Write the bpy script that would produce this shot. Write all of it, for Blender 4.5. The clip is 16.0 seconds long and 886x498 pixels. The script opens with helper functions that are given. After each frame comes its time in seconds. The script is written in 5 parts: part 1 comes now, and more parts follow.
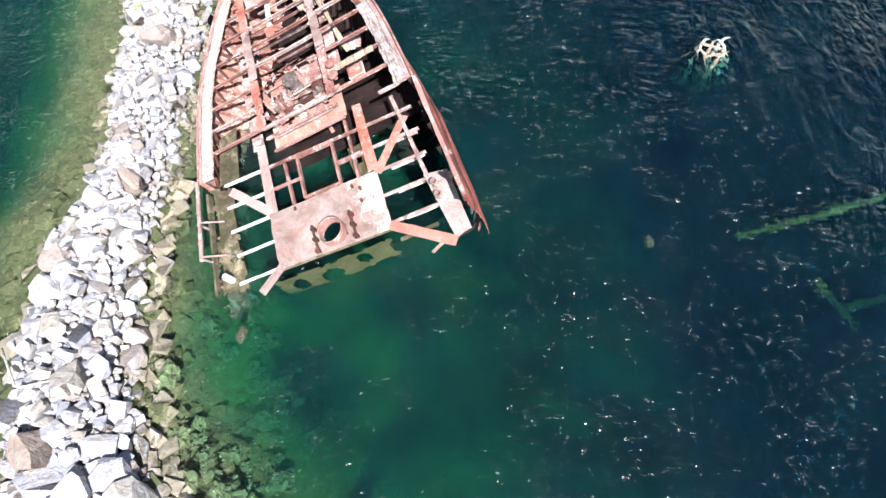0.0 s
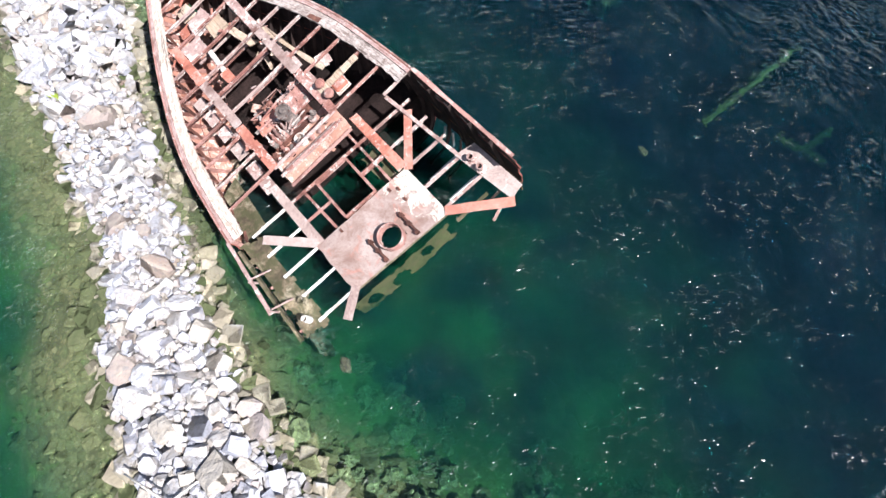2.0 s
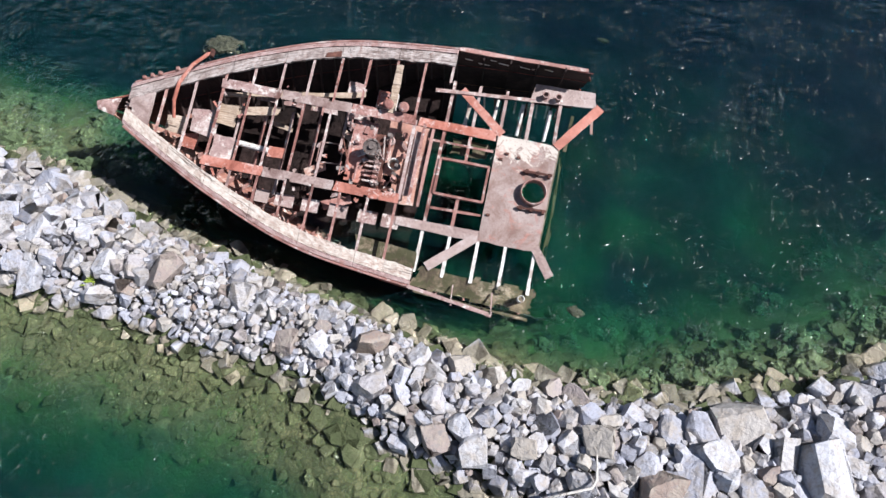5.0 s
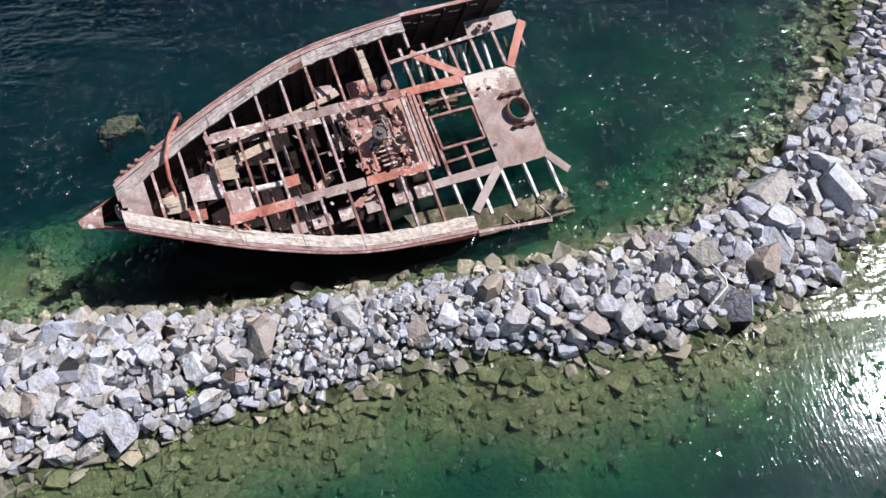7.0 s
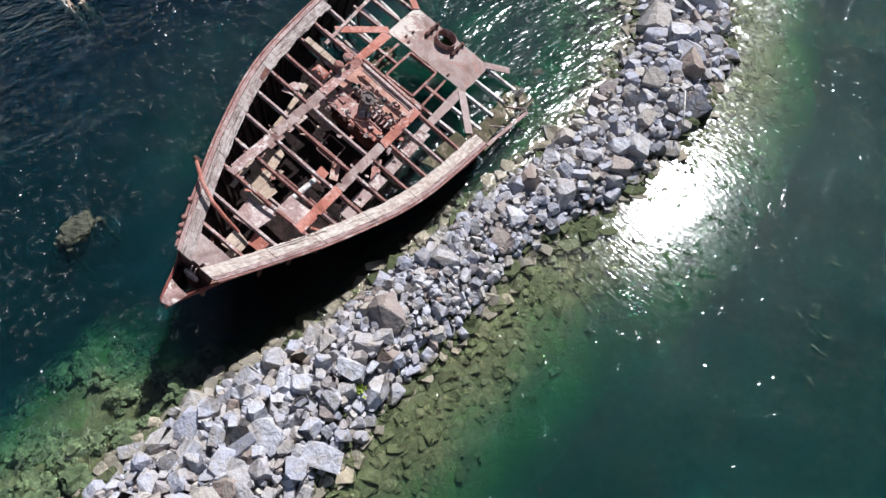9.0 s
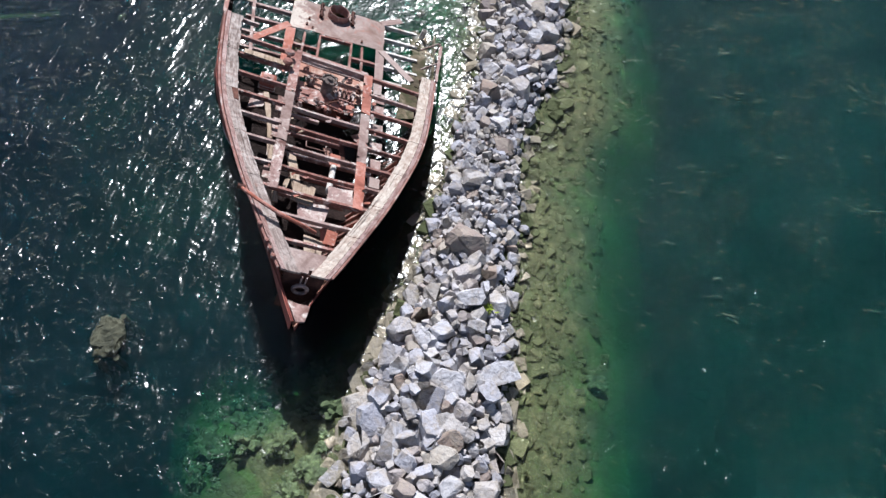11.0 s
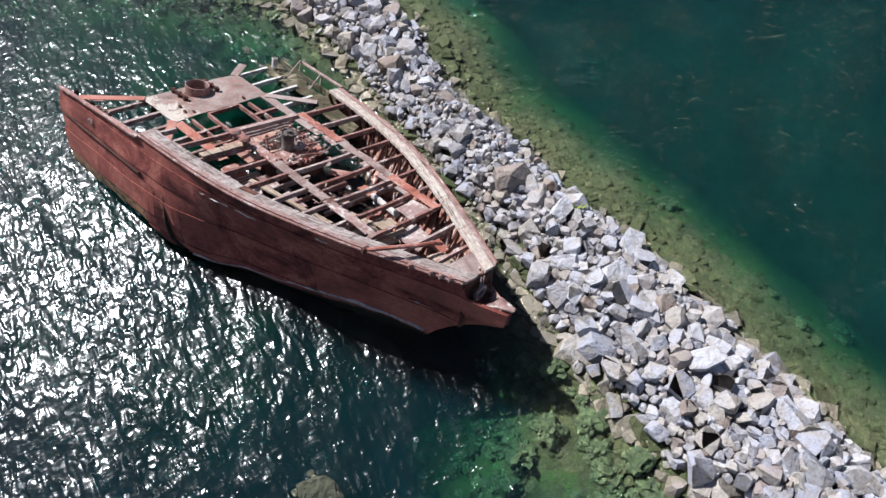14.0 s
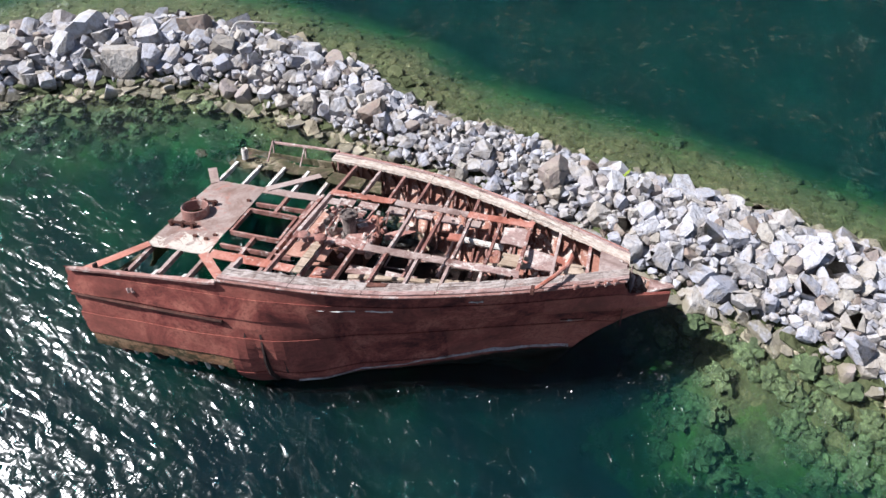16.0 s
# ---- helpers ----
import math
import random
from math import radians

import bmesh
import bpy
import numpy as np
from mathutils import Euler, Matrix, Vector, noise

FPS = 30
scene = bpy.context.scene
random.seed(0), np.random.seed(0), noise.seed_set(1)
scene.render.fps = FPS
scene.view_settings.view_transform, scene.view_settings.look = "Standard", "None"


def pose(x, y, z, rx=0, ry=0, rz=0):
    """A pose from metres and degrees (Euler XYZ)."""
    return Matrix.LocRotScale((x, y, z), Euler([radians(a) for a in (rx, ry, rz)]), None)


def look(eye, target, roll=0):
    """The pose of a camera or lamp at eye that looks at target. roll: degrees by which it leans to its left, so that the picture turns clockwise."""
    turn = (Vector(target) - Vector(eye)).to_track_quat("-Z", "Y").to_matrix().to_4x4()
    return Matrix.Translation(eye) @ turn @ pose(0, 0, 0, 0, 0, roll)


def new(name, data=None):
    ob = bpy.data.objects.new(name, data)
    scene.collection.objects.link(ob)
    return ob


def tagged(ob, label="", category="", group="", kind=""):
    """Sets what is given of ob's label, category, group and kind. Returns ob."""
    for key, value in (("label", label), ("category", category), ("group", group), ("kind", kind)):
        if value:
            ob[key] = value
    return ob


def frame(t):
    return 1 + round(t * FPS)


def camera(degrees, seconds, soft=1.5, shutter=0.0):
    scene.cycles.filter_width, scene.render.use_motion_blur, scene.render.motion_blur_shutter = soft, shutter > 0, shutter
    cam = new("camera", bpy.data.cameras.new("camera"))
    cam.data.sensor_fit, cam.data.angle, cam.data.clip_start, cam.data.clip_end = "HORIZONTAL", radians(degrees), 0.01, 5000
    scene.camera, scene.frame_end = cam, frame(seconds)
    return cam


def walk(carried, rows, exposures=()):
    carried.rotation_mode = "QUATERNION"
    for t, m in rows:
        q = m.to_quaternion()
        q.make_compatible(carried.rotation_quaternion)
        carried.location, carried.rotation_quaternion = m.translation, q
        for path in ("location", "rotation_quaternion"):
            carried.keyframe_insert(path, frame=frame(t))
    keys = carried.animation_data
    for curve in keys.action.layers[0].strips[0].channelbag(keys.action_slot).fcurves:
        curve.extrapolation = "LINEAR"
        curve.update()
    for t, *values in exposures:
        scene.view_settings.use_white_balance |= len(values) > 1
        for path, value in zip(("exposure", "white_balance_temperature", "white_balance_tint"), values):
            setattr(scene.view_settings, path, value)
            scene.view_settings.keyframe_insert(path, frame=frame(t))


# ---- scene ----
cam = camera(68.2, 16.0)
# seconds, eye, then degrees: tilt, heading, lean
PATH = [
    (0.0, -0.549, 3.928, 15.274, 32.22, 1.73, 0.23),
    (0.5, -1.812, 3.693, 15.363, 32.09, -4.08, 0.18),
    (1.0, -3.168, 3.611, 15.459, 32.04, -10.41, 0.17),
    (1.5, -4.608, 3.717, 15.546, 32.05, -16.69, 0.17),
    (2.0, -6.107, 4.033, 15.618, 32.07, -22.64, 0.14),
    (2.5, -7.660, 4.571, 15.671, 32.10, -28.69, 0.11),
    (3.0, -9.222, 5.319, 15.707, 32.20, -34.75, -0.01),
    (3.5, -10.786, 6.257, 15.721, 32.40, -40.76, -0.19),
    (4.0, -12.321, 7.372, 15.723, 32.73, -46.77, -0.41),
    (4.5, -13.704, 8.674, 15.741, 32.86, -53.69, -0.45),
    (5.0, -14.903, 10.148, 15.777, 32.79, -61.54, -0.33),
    (5.5, -15.919, 11.766, 15.826, 32.59, -70.02, -0.15),
    (6.0, -16.750, 13.502, 15.884, 32.36, -78.85, 0.01),
    (6.5, -17.396, 15.330, 15.946, 32.19, -87.72, 0.08),
    (7.0, -17.851, 17.222, 16.001, 32.13, -96.43, 0.02),
    (7.5, -18.086, 19.150, 16.031, 32.13, -105.04, -0.01),
    (8.0, -18.068, 21.090, 16.046, 32.16, -113.52, -0.00),
    (8.5, -17.799, 23.003, 16.062, 32.21, -121.95, 0.03),
    (9.0, -17.259, 24.856, 16.071, 32.22, -130.26, 0.11),
    (9.5, -16.486, 26.614, 16.082, 32.32, -138.51, 0.22),
    (10.0, -15.451, 28.222, 16.090, 32.42, -146.79, 0.23),
    (10.5, -14.179, 29.619, 16.090, 32.47, -155.11, 0.12),
    (11.0, -12.720, 30.748, 16.079, 32.47, -163.45, -0.02),
    (11.5, -11.122, 31.550, 16.054, 32.39, -171.81, -0.15),
    (12.0, -9.434, 31.966, 16.012, 32.23, -180.16, -0.20),
    (12.5, -7.705, 31.982, 15.959, 32.02, -188.32, -0.15),
    (13.0, -5.996, 31.709, 15.919, 31.94, -195.71, -0.14),
    (13.5, -4.367, 31.129, 15.884, 31.94, -202.86, -0.10),
    (14.0, -2.834, 30.274, 15.860, 31.96, -209.97, -0.03),
    (14.5, -1.437, 29.154, 15.839, 32.02, -217.12, 0.04),
    (15.0, -0.215, 27.804, 15.815, 32.08, -224.21, 0.14),
    (15.5, 0.776, 26.282, 15.786, 32.16, -231.22, 0.26),
    (16.0, 1.606, 24.618, 15.782, 32.32, -238.27, 0.41),
]
walk(cam, [(t, pose(x, y, z, 0, 0, heading) @ pose(0, 0, 0, tilt, 0, 0) @ pose(0, 0, 0, 0, 0, lean)) for t, x, y, z, tilt, heading, lean in PATH],
     exposures=[(0.0, 1.38, 6300, 10), (2.0, 1.24, 6300, 10), (4.0, 0.82, 6250, 10), (6.5, 0.63, 6150, 10), (9.5, 0.56, 6150, 10), (12.0, 0.55, 6200, 10), (14.0, 0.53, 6200, 10), (16.0, 0.76, 6250, 10)])
# end of the walk
# ---- light ----
world = bpy.data.worlds.new("world")
scene.world = world
world.use_nodes = True
SUN_AZ, SUN_EL = 160.3, 49.5  # degrees: from +y towards +x, above the horizon
wn = world.node_tree
sky = wn.nodes.new("ShaderNodeTexSky")
sky.sky_type = "NISHITA"
sky.sun_disc = False
sky.sun_elevation, sky.sun_rotation = radians(SUN_EL), radians(SUN_AZ)
wn.links.new(sky.outputs[0], wn.nodes["Background"].inputs[0])
wn.nodes["Background"].inputs[1].default_value = 0.056
sun = new("sun", bpy.data.lights.new("sun", "SUN"))
sun.data.energy, sun.data.angle, sun.data.color = 5.0, radians(0.53), (1.0, 0.99, 0.985)
sun.matrix_world = look((0, 0, 60), (-math.sin(radians(SUN_AZ)), -math.cos(radians(SUN_AZ)), 60 - math.tan(radians(SUN_EL))))

# ---- materials ----
def material(name):
    m = bpy.data.materials.new(name)
    m.use_nodes = True
    nt = m.node_tree
    return m, nt, nt.nodes["Principled BSDF"]


def node(nt, kind, links=None, **values):
    n = nt.nodes.new(kind)
    for key, value in values.items():
        if key.startswith("in_"):
            n.inputs[int(key[3:])].default_value = value
        elif key == "operation":
            n.operation = value
        elif key == "blend_type":
            n.blend_type = value
        elif key == "data_type":
            n.data_type = value
        elif key == "feature":
            n.feature = value
    for i, out in (links or {}).items():
        nt.links.new(out, n.inputs[i])
    return n


def texco(nt):
    return nt.nodes.new("ShaderNodeTexCoord").outputs["Object"]


def noise_of(nt, vec, scale, detail=5.0, rough=0.6, distort=0.0, stretch=None, shift=None):
    if stretch or shift:
        mp = nt.nodes.new("ShaderNodeMapping")
        mp.inputs["Scale"].default_value = stretch or (1, 1, 1)
        mp.inputs["Location"].default_value = shift or (0, 0, 0)
        nt.links.new(vec, mp.inputs["Vector"])
        vec = mp.outputs[0]
    n = nt.nodes.new("ShaderNodeTexNoise")
    n.inputs["Scale"].default_value = scale
    n.inputs["Detail"].default_value = detail
    n.inputs["Roughness"].default_value = rough
    n.inputs["Distortion"].default_value = distort
    nt.links.new(vec, n.inputs["Vector"])
    return n.outputs[0]


def ramp(nt, fac, stops):
    r = nt.nodes.new("ShaderNodeValToRGB")
    while len(r.color_ramp.elements) < len(stops):
        r.color_ramp.elements.new(0.5)
    for e, (at, col) in zip(r.color_ramp.elements, stops):
        e.position = at
        e.color = (*col, 1) if isinstance(col, tuple) else (col, col, col, 1)
    nt.links.new(fac, r.inputs[0])
    return r.outputs[0]


def mix(nt, fac, a, b, how="MIX"):
    n = nt.nodes.new("ShaderNodeMix")
    n.data_type, n.blend_type = "RGBA", how
    for socket, value in ((n.inputs[0], fac), (n.inputs[6], a), (n.inputs[7], b)):
        if isinstance(value, (int, float)):
            socket.default_value = value
        elif isinstance(value, tuple):
            socket.default_value = (*value, 1)
        else:
            nt.links.new(value, socket)
    return n.outputs[2]


def bump(nt, height, strength, distance, bsdf, onto=None):
    b = nt.nodes.new("ShaderNodeBump")
    b.inputs["Strength"].default_value = strength
    b.inputs["Distance"].default_value = distance
    nt.links.new(height, b.inputs["Height"])
    if onto is not None:
        nt.links.new(onto, b.inputs["Normal"])
    if bsdf is not None:
        nt.links.new(b.outputs[0], bsdf.inputs["Normal"])
    return b.outputs[0]


def rusty(name, dark, mid, light, pale, pale_from, moss=0.0, shift=0.0, relief=0.6, dark_below=False):
    """Rusted steel with old primer: dark scale, red rust, sun-bleached flakes."""
    m, nt, b = material(name)
    v = texco(nt)
    big = noise_of(nt, v, 0.9, 6, 0.7, 0.6, shift=(shift, 0, 0))
    fine = noise_of(nt, v, 13.0, 6, 0.75, 0.3, shift=(0, shift, 0))
    blotch = noise_of(nt, v, 2.8, 9, 0.78, 0.35, shift=(3 + shift, 7, 1))
    scab = noise_of(nt, v, 6.0, 7, 0.75, 0.5, shift=(5, shift, 2))
    col = ramp(nt, big, [(0.36, dark), (0.5, mid), (0.62, light)])
    col = mix(nt, ramp(nt, blotch, [(pale_from - 0.015, 0.0), (pale_from + 0.05, 0.9)]), col, pale)
    col = mix(nt, ramp(nt, scab, [(0.56, 0.0), (0.63, 0.8)]), col, tuple(0.6 * a + 0.4 * c for a, c in zip(dark, mid)))
    col = mix(nt, ramp(nt, fine, [(0.48, 0.0), (0.68, 0.75)]), col, dark)
    tone = nt.nodes.new("ShaderNodeObjectInfo").outputs["Random"]
    col = mix(nt, ramp(nt, tone, [(0.0, 0.0), (0.5, 0.0), (1.0, 0.4)]), col, light)
    if moss:
        col = mix(nt, ramp(nt, noise_of(nt, v, 3.0, 7, 0.75, 0.5), [(0.5 - moss * 0.2, 0.0), (0.60 - moss * 0.2, 0.92)]), col, (0.052, 0.05, 0.024))
    if dark_below:
        # darkness of the shaded water, painted onto the plating below the waterline
        z = nt.nodes.new("ShaderNodeSeparateXYZ")
        nt.links.new(nt.nodes.new("ShaderNodeNewGeometry").outputs["Position"], z.inputs[0])
        foot = node(nt, "ShaderNodeMath", {0: blotch, 2: z.outputs[2]}, operation="MULTIPLY_ADD", in_1=0.5).outputs[0]
        col = mix(nt, node(nt, "ShaderNodeMapRange", {0: foot}, in_1=0.36, in_2=0.28, in_3=0.0, in_4=0.95).outputs[0], col, (0.012, 0.014, 0.009))
    nt.links.new(col, b.inputs["Base Color"])
    b.inputs["Roughness"].default_value = 0.88
    b.inputs["Specular IOR Level"].default_value = 0.25
    h1 = bump(nt, noise_of(nt, v, 6.0, 2, 0.5, 0.5, shift=(5, shift, 2)), relief, 0.025, None)
    bump(nt, noise_of(nt, v, 22.0, 2, 0.5, shift=(0, shift, 0)), relief, 0.006, b, h1)
    return m


RUST = rusty("rusted_steel", (0.08, 0.033, 0.027), (0.265, 0.12, 0.098), (0.38, 0.22, 0.19), (0.60, 0.53, 0.49), 0.555)
RUST_PALE = rusty("bleached_rust", (0.13, 0.066, 0.055), (0.31, 0.20, 0.18), (0.41, 0.315, 0.29), (0.62, 0.56, 0.51), 0.53, shift=5.0)
RUST_ORANGE = rusty("orange_rust", (0.20, 0.063, 0.043), (0.38, 0.138, 0.098), (0.45, 0.22, 0.175), (0.56, 0.46, 0.42), 0.565, shift=11.0)
RUST_DARK = rusty("dark_rust", (0.03, 0.014, 0.011), (0.085, 0.035, 0.027), (0.17, 0.075, 0.055), (0.3, 0.2, 0.17), 0.72, shift=17.0)
HULL_TAN = rusty("stained_hull_foot", (0.12, 0.06, 0.035), (0.30, 0.15, 0.08), (0.38, 0.24, 0.14), (0.5, 0.42, 0.33), 0.62, moss=0.1, shift=63.0, relief=0.25)
HULL_RED = rusty("red_lead_hull_paint", (0.06, 0.017, 0.016), (0.225, 0.057, 0.046), (0.35, 0.12, 0.088), (0.44, 0.30, 0.27), 0.70, shift=23.0, relief=0.25, dark_below=True)
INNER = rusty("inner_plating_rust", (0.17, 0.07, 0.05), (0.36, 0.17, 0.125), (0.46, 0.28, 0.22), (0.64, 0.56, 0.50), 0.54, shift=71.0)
MOSSY = rusty("weeded_rust", (0.045, 0.034, 0.022), (0.15, 0.115, 0.075), (0.25, 0.21, 0.15), (0.48, 0.44, 0.37), 0.64, moss=0.3, shift=29.0)
SLIMED = rusty("slimed_green_steel", (0.012, 0.016, 0.007), (0.028, 0.038, 0.014), (0.055, 0.066, 0.026), (0.2, 0.2, 0.12), 0.66, moss=0.1, shift=81.0)
IRON = rusty("greyed_cast_iron", (0.05, 0.04, 0.036), (0.14, 0.11, 0.10), (0.26, 0.22, 0.20), (0.38, 0.33, 0.31), 0.6, shift=51.0)
# rust tone taken down to black to carry the shade inside the hull
SHADE_BLACK = rusty("shade_blackened_rust", (0.014, 0.010, 0.009), (0.032, 0.02, 0.018), (0.06, 0.036, 0.032), (0.20, 0.16, 0.15), 0.69, shift=57.0)
PALE_PAINT = rusty("chalky_white_paint", (0.22, 0.13, 0.10), (0.44, 0.38, 0.33), (0.58, 0.54, 0.5), (0.70, 0.68, 0.64), 0.47, shift=43.0)
GREY_PAINT = rusty("flaking_grey_paint", (0.15, 0.09, 0.078), (0.31, 0.225, 0.20), (0.38, 0.31, 0.285), (0.60, 0.55, 0.50), 0.60, shift=37.0)


def deck_paint():
    """Grey-pink deck paint, worn to bare white flakes over one side of the plate."""
    m, nt, b = material("worn_deck_paint")
    v = texco(nt)
    big = noise_of(nt, v, 1.2, 6, 0.7, 0.5)
    fine = noise_of(nt, v, 14.0, 6, 0.75)
    tear = noise_of(nt, v, 2.2, 8, 0.7, 0.8, shift=(2, 5, 0))
    col = ramp(nt, big, [(0.38, (0.18, 0.112, 0.093)), (0.5, (0.26, 0.188, 0.165)), (0.62, (0.32, 0.253, 0.23))])
    xyz = nt.nodes.new("ShaderNodeSeparateXYZ")
    nt.links.new(v, xyz.inputs[0])
    y = node(nt, "ShaderNodeMapRange", {0: xyz.outputs[1]}, in_1=-1.6, in_2=1.4, in_3=0.34, in_4=-0.32).outputs[0]
    x = node(nt, "ShaderNodeMapRange", {0: xyz.outputs[0]}, in_1=-1.5, in_2=-0.9, in_3=-0.12, in_4=0.0).outputs[0]
    f = node(nt, "ShaderNodeMath", {0: tear, 1: y}, operation="ADD").outputs[0]
    f = node(nt, "ShaderNodeMath", {0: f, 1: x}, operation="ADD").outputs[0]
    col = mix(nt, ramp(nt, f, [(0.655, 0.0), (0.69, 0.85)]), col, (0.52, 0.46, 0.40))
    red = noise_of(nt, v, 1.7, 6, 0.7, 0.8, shift=(9, 1, 4))
    col = mix(nt, ramp(nt, red, [(0.54, 0.0), (0.62, 0.7)]), col, (0.32, 0.15, 0.12))
    col = mix(nt, ramp(nt, fine, [(0.52, 0.0), (0.72, 0.7)]), col, (0.16, 0.085, 0.07))
    nt.links.new(col, b.inputs["Base Color"])
    b.inputs["Roughness"].default_value = 0.85
    b.inputs["Specular IOR Level"].default_value = 0.25
    bump(nt, noise_of(nt, v, 14.0, 2, 0.5), 0.5, 0.008, b)
    return m


DECK_PAINT = deck_paint()


def timber(name, dark, mid, pale, along=(0.6, 9.0, 9.0), rot=0.5, grain_from=""):
    """Weathered wood: long grain, bleached and rotten patches, splits, rust stains."""
    m, nt, b = material(name)
    v = texco(nt)
    if grain_from:
        run = nt.nodes.new("ShaderNodeAttribute")
        run.attribute_name = grain_from
        v = run.outputs["Vector"]
    grain = noise_of(nt, v, 3.0, 8, 0.7, 0.4, stretch=along)
    cross = noise_of(nt, v, 9.0, 7, 0.78, 0.6)
    patch = noise_of(nt, v, 1.3, 6, 0.7, 1.0)
    col = ramp(nt, grain, [(0.3, dark), (0.5, mid), (0.66, pale)])
    col = mix(nt, ramp(nt, patch, [(0.42, 0.0), (0.60, 0.6)]), col, pale)
    col = mix(nt, ramp(nt, cross, [(0.50, 0.0), (0.66, rot)]), col, dark)
    stain = noise_of(nt, v, 2.2, 6, 0.75, 1.4, shift=(4, 2, 9))
    col = mix(nt, ramp(nt, stain, [(0.58, 0.0), (0.68, 0.7)]), col, (0.27, 0.12, 0.09))
    split = noise_of(nt, v, 2.0, 7, 0.7, 0.7, stretch=(0.3, 5.0, 5.0), shift=(1, 5, 2))
    col = mix(nt, ramp(nt, split, [(0.57, 0.0), (0.62, 0.85)]), col, (0.06, 0.04, 0.034))
    tone = nt.nodes.new("ShaderNodeObjectInfo").outputs["Random"]
    col = mix(nt, ramp(nt, tone, [(0.0, 0.0), (1.0, 0.3)]), col, mid)
    nt.links.new(col, b.inputs["Base Color"])
    b.inputs["Roughness"].default_value = 0.92
    b.inputs["Specular IOR Level"].default_value = 0.15
    h1 = bump(nt, noise_of(nt, v, 7.0, 2, 0.5, 0.6), 0.6, 0.02, None)
    bump(nt, noise_of(nt, v, 3.0, 3, 0.55, 0.4, stretch=along), 0.8, 0.02, b, h1)
    return m


RAIL_WOOD = timber("weathered_rail_timber", (0.085, 0.058, 0.05), (0.27, 0.21, 0.188), (0.51, 0.455, 0.425), rot=0.9, grain_from="run")
RAIL_EDGE = timber("rust_stained_rail_edge", (0.10, 0.05, 0.042), (0.30, 0.18, 0.16), (0.46, 0.36, 0.34), rot=0.8, grain_from="run")
RAIL_CREAM = timber("splintered_cream_timber", (0.20, 0.115, 0.085), (0.45, 0.365, 0.31), (0.64, 0.58, 0.51), along=(1.6, 4.0, 4.0), rot=0.6, grain_from="run")
PLANK = timber("rotten_plank", (0.14, 0.09, 0.06), (0.34, 0.25, 0.18), (0.52, 0.42, 0.34))
DRIFT = timber("bleached_driftwood", (0.28, 0.24, 0.2), (0.5, 0.46, 0.41), (0.66, 0.62, 0.57))


def stone(name, tones, wet=True):
    """Quarried rock: a tone for each stone, grain, dust and lichen; a tan wet band at the waterline, olive slime below it."""
    m, nt, b = material(name)
    v = texco(nt)
    rnd = nt.nodes.new("ShaderNodeObjectInfo").outputs["Random"]
    isl = nt.nodes.new("ShaderNodeNewGeometry").outputs["Random Per Island"]
    pick = node(nt, "ShaderNodeMath", {0: rnd, 1: isl}, operation="ADD").outputs[0]
    pick = node(nt, "ShaderNodeMath", {0: pick}, operation="FRACT").outputs[0]
    col = ramp(nt, pick, tones)
    place = nt.nodes.new("ShaderNodeNewGeometry").outputs["Position"]
    g1 = noise_of(nt, place, 2.6, 7, 0.68, 0.3)
    g2 = noise_of(nt, place, 30.0, 4, 0.7)
    g3 = noise_of(nt, place, 9.0, 6, 0.75, 0.6, shift=(3, 1, 6))
    dust = (0.33, 0.28, 0.23) if wet else (0.052, 0.066, 0.026)
    grit = (0.2, 0.185, 0.185) if wet else (0.055, 0.06, 0.03)
    col = mix(nt, ramp(nt, g1, [(0.40, 0.7), (0.54, 0.0)]), col, dust)
    col = mix(nt, ramp(nt, g2, [(0.5, 0.0), (0.72, 0.32)]), col, grit)
    col = mix(nt, ramp(nt, g3, [(0.36, 0.7), (0.49, 0.0)]), col, grit)
    z = nt.nodes.new("ShaderNodeSeparateXYZ")
    nt.links.new(place, z.inputs[0])
    wob = node(nt, "ShaderNodeMath", {0: g1}, operation="MULTIPLY_ADD", in_1=0.5, in_2=-0.25).outputs[0]
    h = node(nt, "ShaderNodeMath", {0: z.outputs[2], 1: wob}, operation="ADD").outputs[0]
    if wet:
        f = node(nt, "ShaderNodeMapRange", {0: h}, in_1=0.24, in_2=0.10, in_3=0.0, in_4=0.9).outputs[0]
        col = mix(nt, f, col, mix(nt, pick, (0.13, 0.115, 0.08), (0.25, 0.215, 0.155)))
    f = node(nt, "ShaderNodeMapRange", {0: h}, in_1=0.0 if wet else -0.1, in_2=-0.5 if wet else -1.3, in_3=0.0, in_4=0.85).outputs[0]
    col = mix(nt, f, col, mix(nt, g3, (0.03, 0.034, 0.012), (0.075, 0.088, 0.032)))
    nt.links.new(col, b.inputs["Base Color"])
    b.inputs["Roughness"].default_value = 0.9
    b.inputs["Specular IOR Level"].default_value = 0.25
    h1 = bump(nt, noise_of(nt, place, 5.0, 3, 0.55, 0.4), 0.8, 0.09, None)
    bump(nt, noise_of(nt, place, 24.0, 2, 0.5), 0.6, 0.012, b, h1)
    return m


